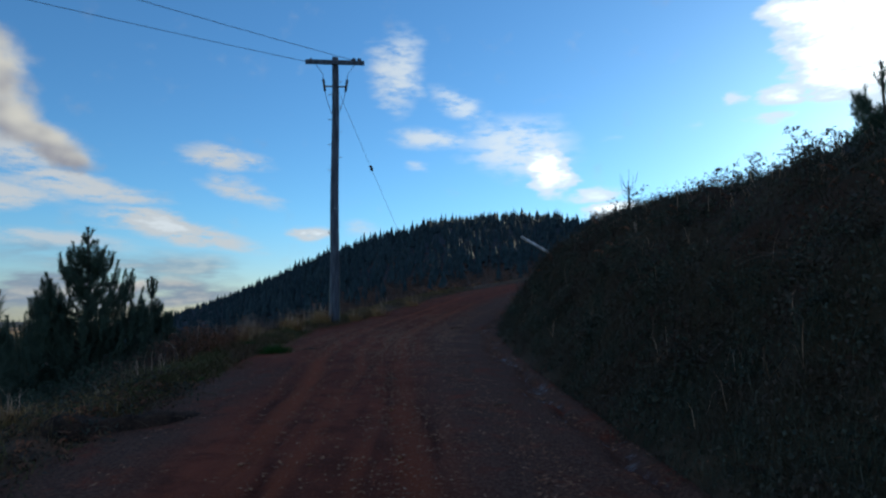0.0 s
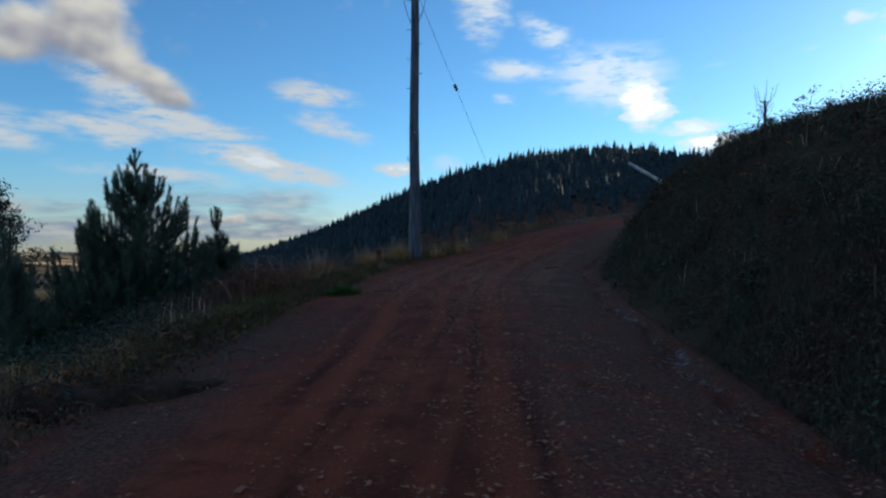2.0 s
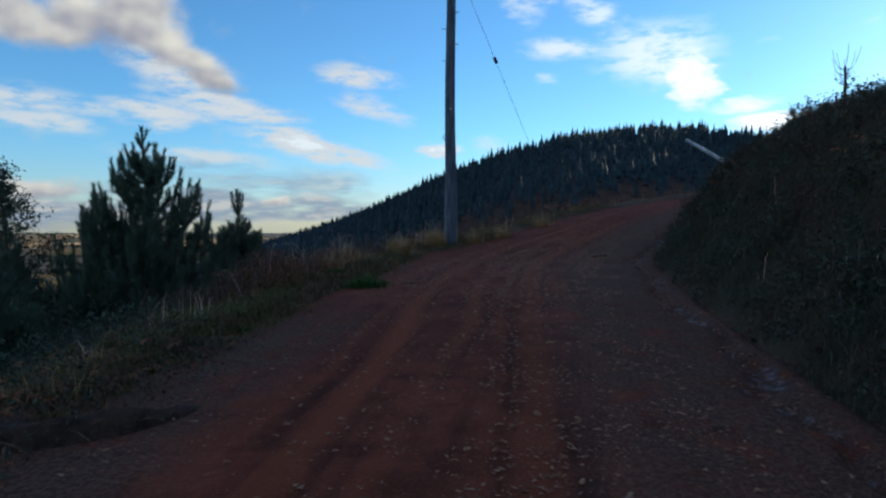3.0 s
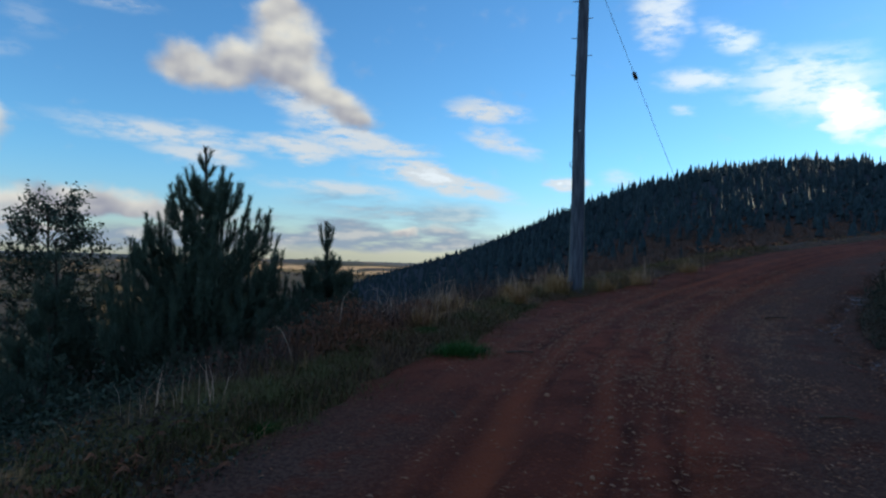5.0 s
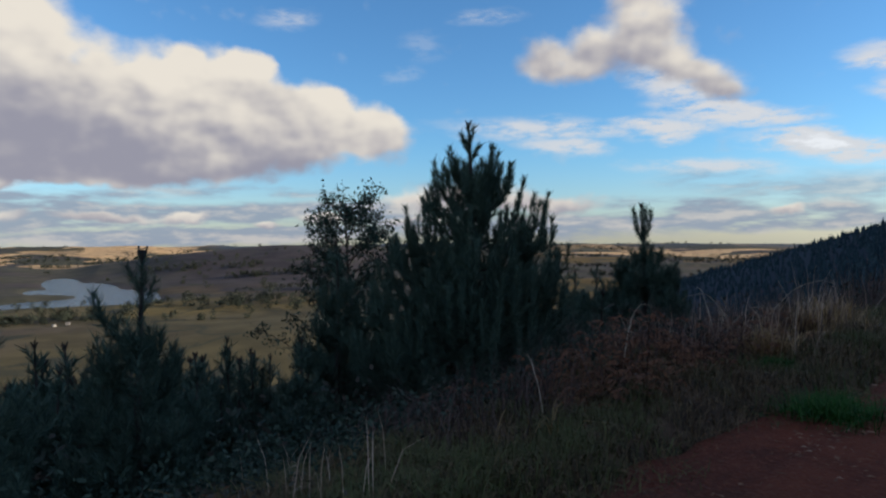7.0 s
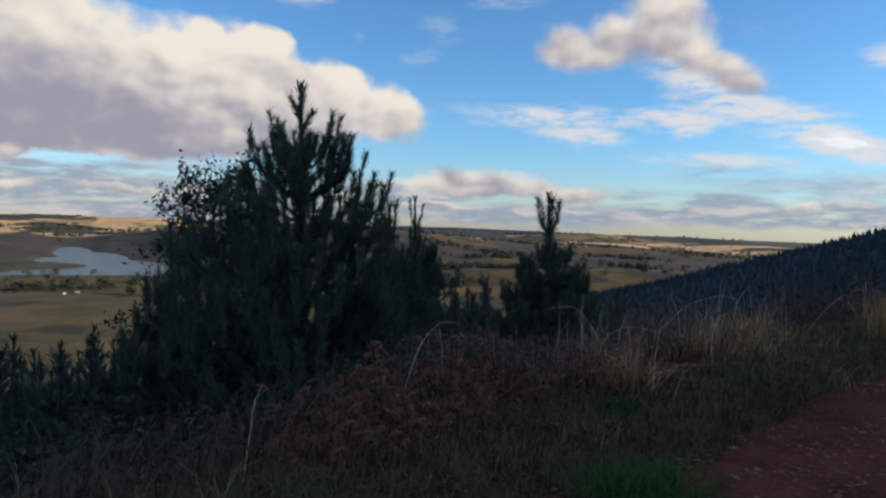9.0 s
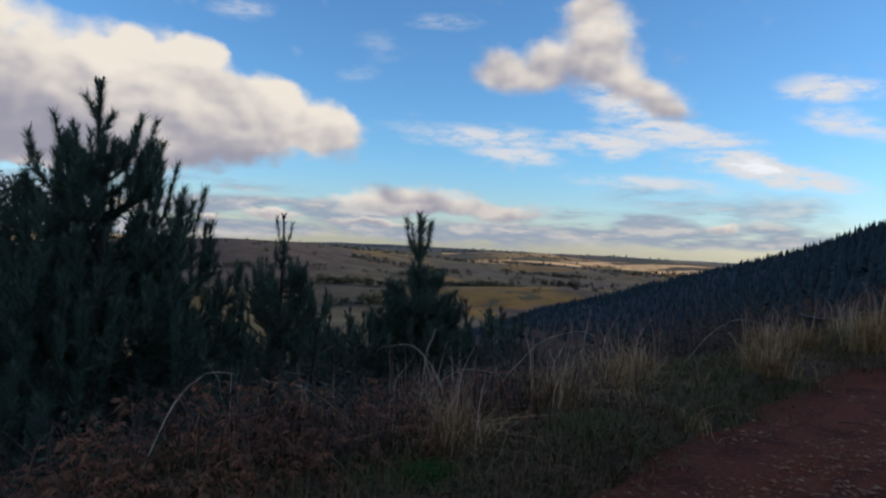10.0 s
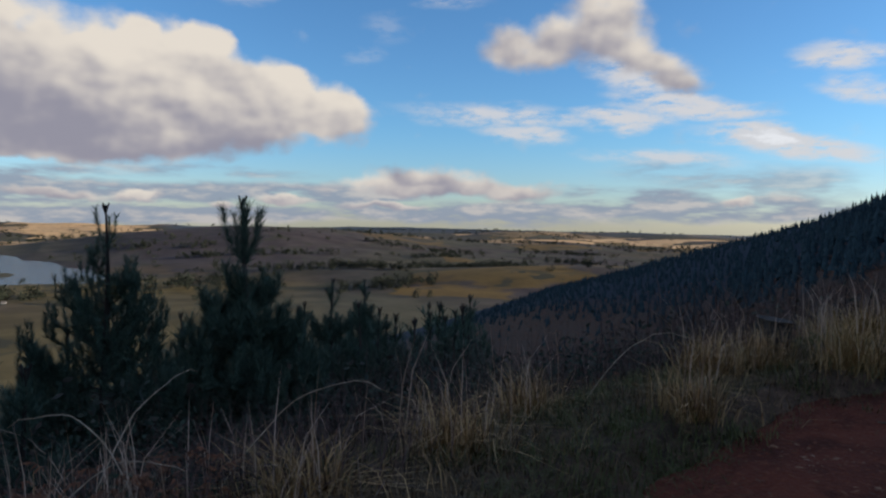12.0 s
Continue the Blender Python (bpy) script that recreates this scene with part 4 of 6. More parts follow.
    c = a.lerp(b, 0.275)
    u = (b - a).normalized() * 0.10
    solid("strain_insulator", [rod(c - u, c + u, 0.055, 0.055, 8, 3)], M_PORCELAIN, g)
    # conductors towards the next pole behind the viewer
    for s, e in ((-1, (-41.0, -34.5, 9.7)), (1, (-33.5, -35.0, 9.9))):
        w = thing("power_line", "thin dark overhead conductor sagging from the pole", "wire", (PX, PY, z0), "power lines")
        p0 = Vector((d.x * s * 0.95, d.y * s * 0.95, ah + 0.06))
        p1 = Vector(e)
        t = np.linspace(0, 1, 30)
        pts = np.array([tuple(p0.lerp(p1, q)) for q in t])
        pts[:, 2] -= 4 * 0.9 * t * (1 - t)
        solid("strand", [tube(pts, [0.009] * 30, 5)], M_WIRE, w)


build_pole()


# ---- grass, bracken and scrub ----
def blades(base, tall, wide, rng, lean=0.45, up=None):
    """Bent grass blades of three triangles each; base: (n, 3), tall: (n,)."""
    n = len(base)
    a = rng.random(n) * 6.283
    d = np.stack([np.cos(a), np.sin(a), np.zeros(n)], 1)
    ln = (0.25 * lean + np.abs(rng.normal(0, lean, n)))[:, None]
    side = np.stack([-d[:, 1], d[:, 0], np.zeros(n)], 1) * (wide / 2)
    T = tall[:, None]
    mid = base + d * ln * T * 0.30 + np.array([0, 0, 1.0]) * T * 0.58
    tip = base + d * ln * T * 0.95 + np.array([0, 0, 1.0]) * T * (1 - 0.25 * np.minimum(ln, 1.5))
    v = np.stack([base - side, base + side, mid - side * 0.8, mid + side * 0.8, tip], 1).reshape(-1, 3)
    o = (np.arange(n) * 5)[:, None, None]
    f = (np.array([(0, 1, 3), (0, 3, 2), (2, 3, 4)])[None] + o).reshape(-1, 3)
    return v, f


def cards(at, long, wide, rng, droop=0.0):
    """Small diamond leaves with random turn."""
    n = len(at)
    d = rng.normal(size=(n, 3))
    d[:, 2] -= droop
    d /= np.linalg.norm(d, axis=1)[:, None] + 1e-9
    s = np.cross(d, rng.normal(size=(n, 3)))
    s /= np.linalg.norm(s, axis=1)[:, None] + 1e-9
    L = (long * (0.6 + 0.7 * rng.random(n)))[:, None]
    W = L * wide
    v = np.stack([at, at + d * L * 0.5 + s * W / 2, at + d * L, at + d * L * 0.5 - s * W / 2], 1).reshape(-1, 3)
    o = (np.arange(n) * 4)[:, None, None]
    return v, (np.array([(0, 1, 2), (0, 2, 3)])[None] + o).reshape(-1, 3)


def fronds(base, size, rng, arch=0.9, pinnae=13):
    """Dead fern fronds: an arching stem with drooping paired leaflets."""
    n = len(base)
    a = rng.random(n) * 6.283
    d = np.stack([np.cos(a), np.sin(a), np.zeros(n)], 1)
    side = np.stack([-d[:, 1], d[:, 0], np.zeros(n)], 1)
    t = np.linspace(0.0, 1, pinnae)
    S = size[:, None, None]
    ar = (arch * (0.6 + 0.8 * rng.random(n)))[:, None, None]
    tt = t[None, :, None]
    P = base[:, None] + d[:, None] * tt * S * 0.75 + np.array([0, 0, 1.0]) * S * (0.95 * tt - ar * 0.62 * tt ** 2.2)
    tri, step = [], 0.9 / pinnae
    for s in (-1, 1):
        ln = (0.30 * (1 - t) + 0.03)[None, :, None] * S * (0.6 + 0.7 * rng.random((n, pinnae, 1)))
        tip = P + side[:, None] * s * ln + np.array([0, 0, -1.0]) * ln * (0.2 + 0.9 * rng.random((n, pinnae, 1))) + d[:, None] * ln * 0.3
        w = d[:, None] * S * step * 0.55
        tri.append(np.stack([P - w, P + w, tip], 2)[:, 3:].reshape(-1, 3))
    w = side[:, None] * 0.004
    st = np.stack([P[:, :-1] - w, P[:, :-1] + w, P[:, 1:]], 2).reshape(-1, 3)
    v = np.vstack(tri + [st])
    return v, np.arange(len(v)).reshape(-1, 3)


def scatter(n, lat_range, y_range, rng, keep=None, spill=0.0):
    """Points on the ground between two distances from the road's centre line and two distances along it."""
    line = LINE[(LINE[:, 1] >= y_range[0] - 1) & (LINE[:, 1] <= y_range[1] + 1)]
    i = rng.random(n) * (len(line) - 1.001)
    k = i.astype(int)
    f = (i - k)[:, None]
    p = line[k, :2] * (1 - f) + line[k + 1, :2] * f
    d = line[k + 1, :2] - line[k, :2]
    d /= np.linalg.norm(d, axis=1)[:, None]
    lat = lat_range[0] + (lat_range[1] - lat_range[0]) * rng.random(n)
    x, y = p[:, 0] + d[:, 1] * lat, p[:, 1] - d[:, 0] * lat
    true_lat = along(x, y)[0]
    ok = (true_lat > lat_range[0] - 0.05) & (true_lat < lat_range[1] + 0.05)
    ok &= (true_lat > 0) | (-true_lat > left_half(y) - 0.05 - spill + 0.15 * wave(x, y, 3.0, 2.0))
    if keep is not None:
        ok &= keep(x, y, true_lat)
    x, y = x[ok], y[ok]
    return np.stack([x, y, height(x, y) + 0.0], 1)


def stuff(name, vf, mat, label, category):
    return tagged(new(name, raw_mesh(name, vf[0], vf[1], mat)), label, category, kind="stuff")


def tufted(points, per, radius, rng):
    """Several blade roots round each point."""
    n = len(points)
    k = np.repeat(np.arange(n), per)
    off = rng.normal(0, radius, (len(k), 2))
    p = points[k].copy()
    p[:, :2] += off
    p[:, 2] -= 0.015
    return p, k


rng = np.random.default_rng(11)
# short mixed grass on the verge
pts = scatter(17000, (-5.6, -2.0), (3, 26), rng, lambda x, y, l: wave(x, y, 1.4, 7.0) + 0.5 * wave(x, y, 5.0, 1.0) > -0.45)
roots, k = tufted(pts, 9, 0.06, rng)
stuff("verge_grass", blades(roots, 0.03 + 0.15 * rng.random(len(roots)) ** 2.0, 0.0065, rng, 0.9), M_GREEN, "short winter grass along the verge", "grass")
pts = scatter(620, (-6.0, -2.2), (-2, 36), rng, lambda x, y, l: wave(x, y, 1.9, 2.0) > 0.12)
roots, k = tufted(pts, 12, 0.06, rng)
tall = 0.10 + 0.22 * rng.random(len(roots))
stuff("dry_grass", blades(roots, tall, 0.006, rng, 0.9), M_GOLD, "thin dry grass along the verge", "grass")
pts = scatter(2400, (-3.6, -1.6), (1, 30), rng, lambda x, y, l: wave(x, y, 4.0, 1.0) + 0.6 * wave(x, y, 11.0, 3.0) > 0.2, 0.22)
pts[:, 2] = np.maximum(pts[:, 2], along(pts[:, 0], pts[:, 1])[1] - 0.03)
roots, k = tufted(pts, 7, 0.05, rng)
stuff("verge_grass", blades(roots, 0.03 + 0.09 * rng.random(len(roots)) ** 1.5, 0.008, rng, 0.9), M_GREEN, "short grass creeping over the edge of the dirt", "grass")
pts = scatter(3000, (-5.2, -2.3), (3.5, 21), rng, lambda x, y, l: wave(x, y, 1.7, 2.0) + 0.5 * wave(x, y, 5.0, 6.0) > -0.05, 0.2)
roots, k = tufted(pts, 16, 0.07, rng)
stuff("verge_grass", blades(roots, 0.05 + 0.17 * rng.random(len(roots)) ** 1.7, 0.006, rng, 0.9), M_MOSSY, "yellow-green tufts of grass on the verge", "grass")
pts = scatter(5200, (-4.7, -2.5), (10.6, 15.6), rng)
roots, k = tufted(pts, 8, 0.06, rng)
stuff("verge_grass", blades(roots, 0.03 + 0.13 * rng.random(len(roots)) ** 1.7, 0.006, rng, 1.0), M_GREEN, "thin brownish grass between the bracken and the dirt", "grass")
# standing dry stalks
pts = scatter(60, (-6.4, -4.5), (13.5, 34), rng, lambda x, y, l: wave(x, y, 0.9, 5.0) > -0.3)
roots, k = tufted(pts, 6, 0.12, rng)
stuff("dry_stalks", blades(roots, 0.22 + 0.50 * rng.random(len(roots)) ** 1.5, 0.006, rng, 0.4), M_STALK, "thin pale dry stalks on the verge", "grass")
roots = np.stack([-5.45 + 0.34 * rng.normal(size=120), 15.35 + 0.42 * rng.normal(size=120), np.zeros(120)], 1)
roots[:, 2] = height(roots[:, 0], roots[:, 1])
stuff("dry_stalks", blades(roots, 0.30 + 0.48 * rng.random(120), 0.006, rng, 0.3), M_STALK, "patch of tall pale dry stalks on the verge", "grass")
# bare dark stems in a thicket below the verge
pts = scatter(4200, (-9.5, -4.7), (16.8, 36), rng, lambda x, y, l: wave(x, y, 1.2, 6.0) > -0.45)
roots, k = tufted(pts, 8, 0.14, rng)
deep = np.clip(-along(roots[:, 0], roots[:, 1])[0] - 4.7, 0, 5)
stuff("dead_stems", blades(roots, 0.20 + (0.40 + 0.34 * deep) * rng.random(len(roots)) ** 1.3, 0.006, rng, 0.6), M_TWIGGY, "thicket of bare dark stems below the verge", "thicket")
pts = scatter(7000, (-75, -7.0), (22, 100), rng)
roots, k = tufted(pts, 9, 0.6, rng)
stuff("dead_stems", blades(roots, 0.7 + 1.1 * rng.random(len(roots)), 0.022, rng, 0.5), M_TWIGGY, "thicket of bare mauve-brown stems at the foot of the ridge", "thicket")
pts = scatter(1500, (-26, -8.0), (10, 60), rng)
roots, k = tufted(pts, 6, 0.30, rng)
stuff("dead_stems", blades(roots, 0.5 + 0.8 * rng.random(len(roots)), 0.014, rng, 0.5), M_TWIGGY, "thicket of bare dark stems down the slope", "thicket")
# dead bracken down the slope
pts = scatter(2300, (-9.5, -3.5), (7.5, 34), rng, lambda x, y, l: (wave(x, y, 0.8, 9.0) > -0.25) & ((y < 14.3) | (l < -5.0)) & (y > 12.2) & ((l > -5.7) | (y > 14.6)))
pts[:, 2] += 0.15 * rng.random(len(pts))
stuff("bracken", fronds(pts, 0.13 + 0.22 * rng.random(len(pts)), rng, 1.4), M_BRACKEN, "dense dead reddish-brown bracken on the slope", "bracken")
pts = scatter(3600, (-5.5, -3.4), (10.9, 14.8), rng, lambda x, y, l: (y > 12.0 + 0.35 * (l + 5)) & (wave(x, y, 2.6, 3.0) + 0.5 * wave(x, y, 6.5, 1.0) > -0.15))
pts[:, 2] += 0.40 * rng.random(len(pts)) ** 1.5
stuff("bracken", fronds(pts, 0.06 + 0.17 * rng.random(len(pts)) ** 1.4, rng, 1.6, 9), M_BRACKEN, "heaped dead reddish-brown bracken beside the track", "bracken")
pts = scatter(6500, (-6.4, -3.3), (11.2, 15.6), rng, lambda x, y, l: ((x + 5.25) * 0.55 - (y - 13.45) * 0.83) ** 2 / 2.2 + ((x + 5.25) * 0.83 + (y - 13.45) * 0.55) ** 2 / 0.7 < 1.0 + 0.3 * wave(x, y, 5.0, 1.0))
pts[:, 2] += 0.18 * rng.random(len(pts)) ** 1.5
stuff("bracken", fronds(pts, 0.06 + 0.17 * rng.random(len(pts)) ** 1.4, rng, 1.5, 9), M_BRACKEN, "heap of dead reddish-brown bracken below the tall pine", "bracken")
pts = scatter(800, (-6.6, -3.6), (12.2, 15.8), rng)
roots, k = tufted(pts, 7, 0.12, rng)
stuff("dead_stems", blades(roots, 0.20 + 0.45 * rng.random(len(roots)) ** 1.4, 0.006, rng, 0.9), M_TWIGGY, "broken brown stems among the bracken", "thicket")
q, k = tufted(scatter(800, (-6.8, -4.1), (8.0, 15.2), rng), 22, 0.12, rng)
q[:, 2] += 0.34 * rng.random(len(q)) ** 1.3
stuff("scrub", cards(q, 0.05, 0.4, rng), M_GUM, "small dark weeds among the bracken", "scrub")
pts = scatter(700, (-24, -8.5), (14, 60), rng, lambda x, y, l: wave(x, y, 0.5, 1.0) > -0.2)
stuff("bracken", fronds(pts, 0.5 + 0.6 * rng.random(len(pts)), rng, 0.9, 9), M_BRACKEN, "dead bracken between the young pines", "bracken")
# dark scrub filling the slope below the verge
pts = scatter(5200, (-28, -6.0), (-2, 48), rng)
q, k = tufted(pts, 18, 0.30, rng)
q[:, 2] += 1.0 * rng.random(len(q)) ** 1.3
stuff("scrub", cards(q, 0.10, 0.45, rng), M_SCRUB, "dark low scrub covering the slope", "scrub")


pts = scatter(1500, (-8.5, -5.0), (7.0, 13.2), rng, lambda x, y, l: l < -5.0 - 0.25 * (y - 11))
q, k = tufted(pts, 20, 0.16, rng)
q[:, 2] += 0.55 * rng.random(len(q)) ** 1.3
stuff("scrub", cards(q, 0.06, 0.4, rng), M_GUM, "dark green weeds under the tall pine", "scrub")


pts = scatter(1500, (-11.0, -5.6), (13.5, 19.5), rng)
q, k = tufted(pts, 20, 0.18, rng)
q[:, 2] += 0.65 * rng.random(len(q)) ** 1.3
stuff("scrub", cards(q, 0.06, 0.4, rng), M_GUM, "dark green growth round the young pines", "scrub")
# bright low grass and pale dead stems at the lip of the slope
for mx, my in ((-4.25, 9.77), (-4.08, 10.25), (-3.99, 10.98), (-4.22, 8.81)):
    roots = np.stack([mx + 0.34 * rng.normal(size=1500), my + 0.34 * rng.normal(size=1500), np.zeros(1500)], 1)
    roots[:, 2] = height(roots[:, 0], roots[:, 1]) - 0.01
    stuff("verge_grass", blades(roots, 0.04 + 0.12 * rng.random(1500) ** 1.6, 0.006, rng, 0.9), M_MOSSY, "patch of bright green grass at the lip of the slope", "grass")
for mx, my in ((-4.84, 9.92), (-4.58, 10.06), (-5.27, 14.01), (-5.35, 15.25), (-5.7, 15.0), (-5.6, 13.2)):
    roots = np.stack([mx + 0.15 * rng.normal(size=14), my + 0.15 * rng.normal(size=14), np.zeros(14)], 1)
    roots[:, 2] = height(roots[:, 0], roots[:, 1])
    stuff("dry_stalks", blades(roots, 0.20 + 0.30 * rng.random(14), 0.005, rng, 0.45), M_STALK, "cluster of pale dead stems at the lip of the slope", "grass")


# golden tussocks, one thing each
def tussock_mesh(seed, mat, n=380, r=0.20, tall=0.46, lean=0.85, stalks=22):
    g = np.random.default_rng(seed)
    base = np.zeros((n, 3))
    base[:, :2] = g.normal(0, r * 0.55, (n, 2))
    base[:, 2] = -0.03
    a = blades(base, tall * (0.30 + 0.85 * g.random(n)), 0.0068, g, lean)
    me = raw_mesh("tuft", *a, mat)
    base = np.zeros((stalks, 3))
    base[:, :2] = g.normal(0, r * 0.7, (stalks, 2))
    me2 = raw_mesh("seed_stem", *blades(base, tall * (0.8 + 1.0 * g.random(stalks)), 0.0060, g, 0.35), M_STALK)
    return me, me2


gold = [tussock_mesh(50 + i, M_GOLD) for i in range(4)]


def tussock(x, y, s, i, turn):
    ob = thing("grass_tussock", "dry golden grass tussock with pale standing stalks", "grass", (x, y, ground_z(x, y)), "dry tussocks")
    ob.rotation_euler, ob.scale = (0, 0, turn), (s, s, s)
    part("tuft", gold[i % 4][0], ob), tagged(part("seed_stem", gold[i % 4][1], ob), kind="stuff")
    return ob


SPOTS = [(-4.73, 15.92, 1.05), (-5.01, 17.1, 1.15), (-4.6, 14.75, 0.95), (-4.25, 18.6, 0.85), (-5.5, 18.3, 1.15), (-3.9, 20.55, 1.15), (-4.79, 19.85, 1.1), (-4.6, 20.5, 1.0), 
         (-2.95, 21.6, 1.0), (-2.3, 22.6, 1.2),
         (-4.2, 21.9, 1.1), (-4.5, 8.6, 0.5), (-5.9, 14.4, 0.9), (-1.2, 24.6, 1.1),
         (-4.9, 22.8, 1.1), (-4.7, 7.1, 0.7), (-5.2, 5.9, 0.9)]
for i, (x, y, s) in enumerate(SPOTS):
    tussock(x, y, s, i, i * 1.3)
green = thing("grass_tussock", "low dense green tussock at the edge of the dirt", "grass", (-3.5, 13.5, ground_z(-3.5, 13.5)))
lush = tussock_mesh(91, M_LUSH, 1900, 0.27, 0.30, 0.8, 3)
lush[1].materials[0] = M_LUSH
part("tuft", lush[0], green), tagged(part("seed_stem", lush[1], green), kind="stuff")
for x, y, s in ((-4.3, 14.3, 0.4), (-3.9, 10.2, 0.4)):
    copy_thing(green, Matrix.Translation((x, y, ground_z(x, y))) @ Matrix.Scale(s, 4))


# arching dead canes
def cane(x, y, way, reach, rise):
    z = ground_z(x, y)
    t = np.linspace(0, 1, 14)
    p = np.stack([reach * t * math.cos(way), reach * t * math.sin(way), rise * (2.1 * t - 1.35 * t ** 2)], 1)
    w = np.random.default_rng(int(1000 * way + 100 * reach))
    p += np.cumsum(w.normal(0, 0.012, (14, 3)), 0) * t[:, None]
    ob = thing("dead_cane", "bare pale arching cane rising from the dry grass", "cane", (x, y, z - 0.05), "dead canes")
    v, f = tube(p, np.linspace(0.0042, 0.0018, 14), 5)
    part("stem", raw_mesh("stem", v, f, M_CANE, True), ob)


for c in ((-5.3, 15.6, 0.88, 0.95, 0.9), (-5.25, 15.35, 4.0, 0.55, 0.85), (-5.25, 14.77, 0.88, 0.75, 0.75), (-5.3, 15.0, 2.3, 1.2, 0.8), (-6.1, 15.3, 3.4, 1.5, 0.6), (-5.0, 14.4, 3.6, 0.9, 0.5),
          (-4.9, 12.9, 2.0, 0.6, 0.7), (-4.8, 11.9, 2.6, 0.6, 0.5), (-5.2, 18.6, 0.8, 0.9, 0.8)):
    cane(*c)


# ---- the bank ----
pts = scatter(13000, (2.7, 8.0), (-1, 27), rng)
roots, k = tufted(pts, 6, 0.08, rng)
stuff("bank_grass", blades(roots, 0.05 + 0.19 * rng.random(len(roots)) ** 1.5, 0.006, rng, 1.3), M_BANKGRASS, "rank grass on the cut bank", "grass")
pts = scatter(1500, (3.6, 8.5), (-3, 27), rng, lambda x, y, l: wave(x, y, 0.9, 4.0) > 0.15)
stuff("bank_bracken", fronds(pts, 0.18 + 0.26 * rng.random(len(pts)), rng, 1.0, 11), M_BRACKEN, "dead bracken hanging on the bank", "bracken")
pts = scatter(2100, (3.0, 9.0), (-3, 27), rng, lambda x, y, l: wave(x, y, 1.3, 8.0) > -0.3)
q, k = tufted(pts, 24, 0.16, rng)
q[:, 2] += 0.32 * rng.random(len(q)) ** 1.4
stuff("bank_scrub", cards(q, 0.05, 0.5, rng), M_SCRUB, "low dark scrub over the bank", "scrub")
pts = scatter(330, (2.8, 8.0), (1, 26), rng)
roots, k = tufted(pts, 3, 0.1, rng)
stuff("bank_stalks", blades(roots, 0.15 + 0.35 * rng.random(len(roots)), 0.006, rng, 0.8), M_STALK, "thin dry stalks on the bank", "grass")


pts = scatter(13000, (2.42, 4.0), (-2, 26), rng, lambda x, y, l: (l > 2.65) | (wave(x, y, 3.0, 4.0) > 0.1))
roots, k = tufted(pts, 7, 0.06, rng)
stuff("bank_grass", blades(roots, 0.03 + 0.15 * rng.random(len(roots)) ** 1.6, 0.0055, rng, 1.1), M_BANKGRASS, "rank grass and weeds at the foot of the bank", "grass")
pts = scatter(4200, (2.5, 4.4), (-2, 26), rng, lambda x, y, l: wave(x, y, 1.7, 1.0) + 0.5 * wave(x, y, 5.0, 2.0) > -0.25)
q, k = tufted(pts, 20, 0.10, rng)
q[:, 2] += 0.18 * rng.random(len(q))
stuff("bank_scrub", cards(q, 0.042, 0.5, rng), M_SCRUB, "small dark weeds at the foot of the bank", "scrub")
for i in range(26):
    y = 2.5 + 21 * rng.random()
    lat = 2.9 + 3.6 * rng.random()
    x = float(np.interp(y, LINE[:, 1], LINE[:, 0]) + lat)
    z, a, ln = ground_z(x, y), rng.random() * 6.28, 0.3 + 0.6 * rng.random()
    t = np.linspace(0, 1, 8)
    p = np.stack([ln * t * math.cos(a), ln * t * math.sin(a) * 0.7, 0.06 + ln * (0.9 * t - 0.5 * t ** 2) * 0.7 + 0.45 * ln * t * math.cos(a)], 1)
    ob = thing("dead_twig", "thin grey dead twig hanging on the bank", "twig", (x, y, z), "dead twigs on the bank")
    v, f = tube(p, np.linspace(0.008, 0.003, 8), 4)
    part("stem", raw_mesh("stem", v, f, M_TWIG, True), ob)


pts = scatter(5000, (2.38, 3.8), (-1, 9), rng)
roots, k = tufted(pts, 8, 0.06, rng)
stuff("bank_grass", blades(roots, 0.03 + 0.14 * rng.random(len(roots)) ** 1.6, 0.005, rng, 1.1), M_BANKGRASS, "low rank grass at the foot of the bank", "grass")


def sprig_meshes(seed, tall, leaves=150, bare=False):
    """A small upright shrub: forking stems with small leaves towards the tips."""
    g = np.random.default_rng(seed)
    wood, at = [], []
    for j in range(5):
        a, ln = g.random() * 6.28, tall * (0.6 + 0.5 * g.random())
        t = np.linspace(0, 1, 6)
        b = 0.35 * ln * (0.3 + g.random())
        p = np.stack([b * t ** 1.4 * math.cos(a), b * t ** 1.4 * math.sin(a), ln * t - 0.04], 1) + g.normal(0, 0.012, (6, 3))
        wood.append(tube(p, np.linspace(0.008, 0.003, 6), 4))
        for i in range(2, 6):
            for s in range(2):
                c = p[i] + np.array([*g.normal(0, 0.09, 2), 0.09 * g.random()])
                wood.append(tube([p[i], c], [0.004, 0.002], 3))
                at += [p[i] + (c - p[i]) * u + g.normal(0, 0.012, 3) for u in (0.6, 1.0)]
    at = np.array(at)
    v, f = join(wood)
    stem = raw_mesh("stem", v, f, M_TWIG if bare else M_BARK, True)
    if bare:
        return stem, None
    k = g.integers(0, len(at), leaves)
    return stem, raw_mesh("foliage", *cards(at[k] + g.normal(0, 0.02, (leaves, 3)), 0.055, 0.5, g), M_SCRUB)


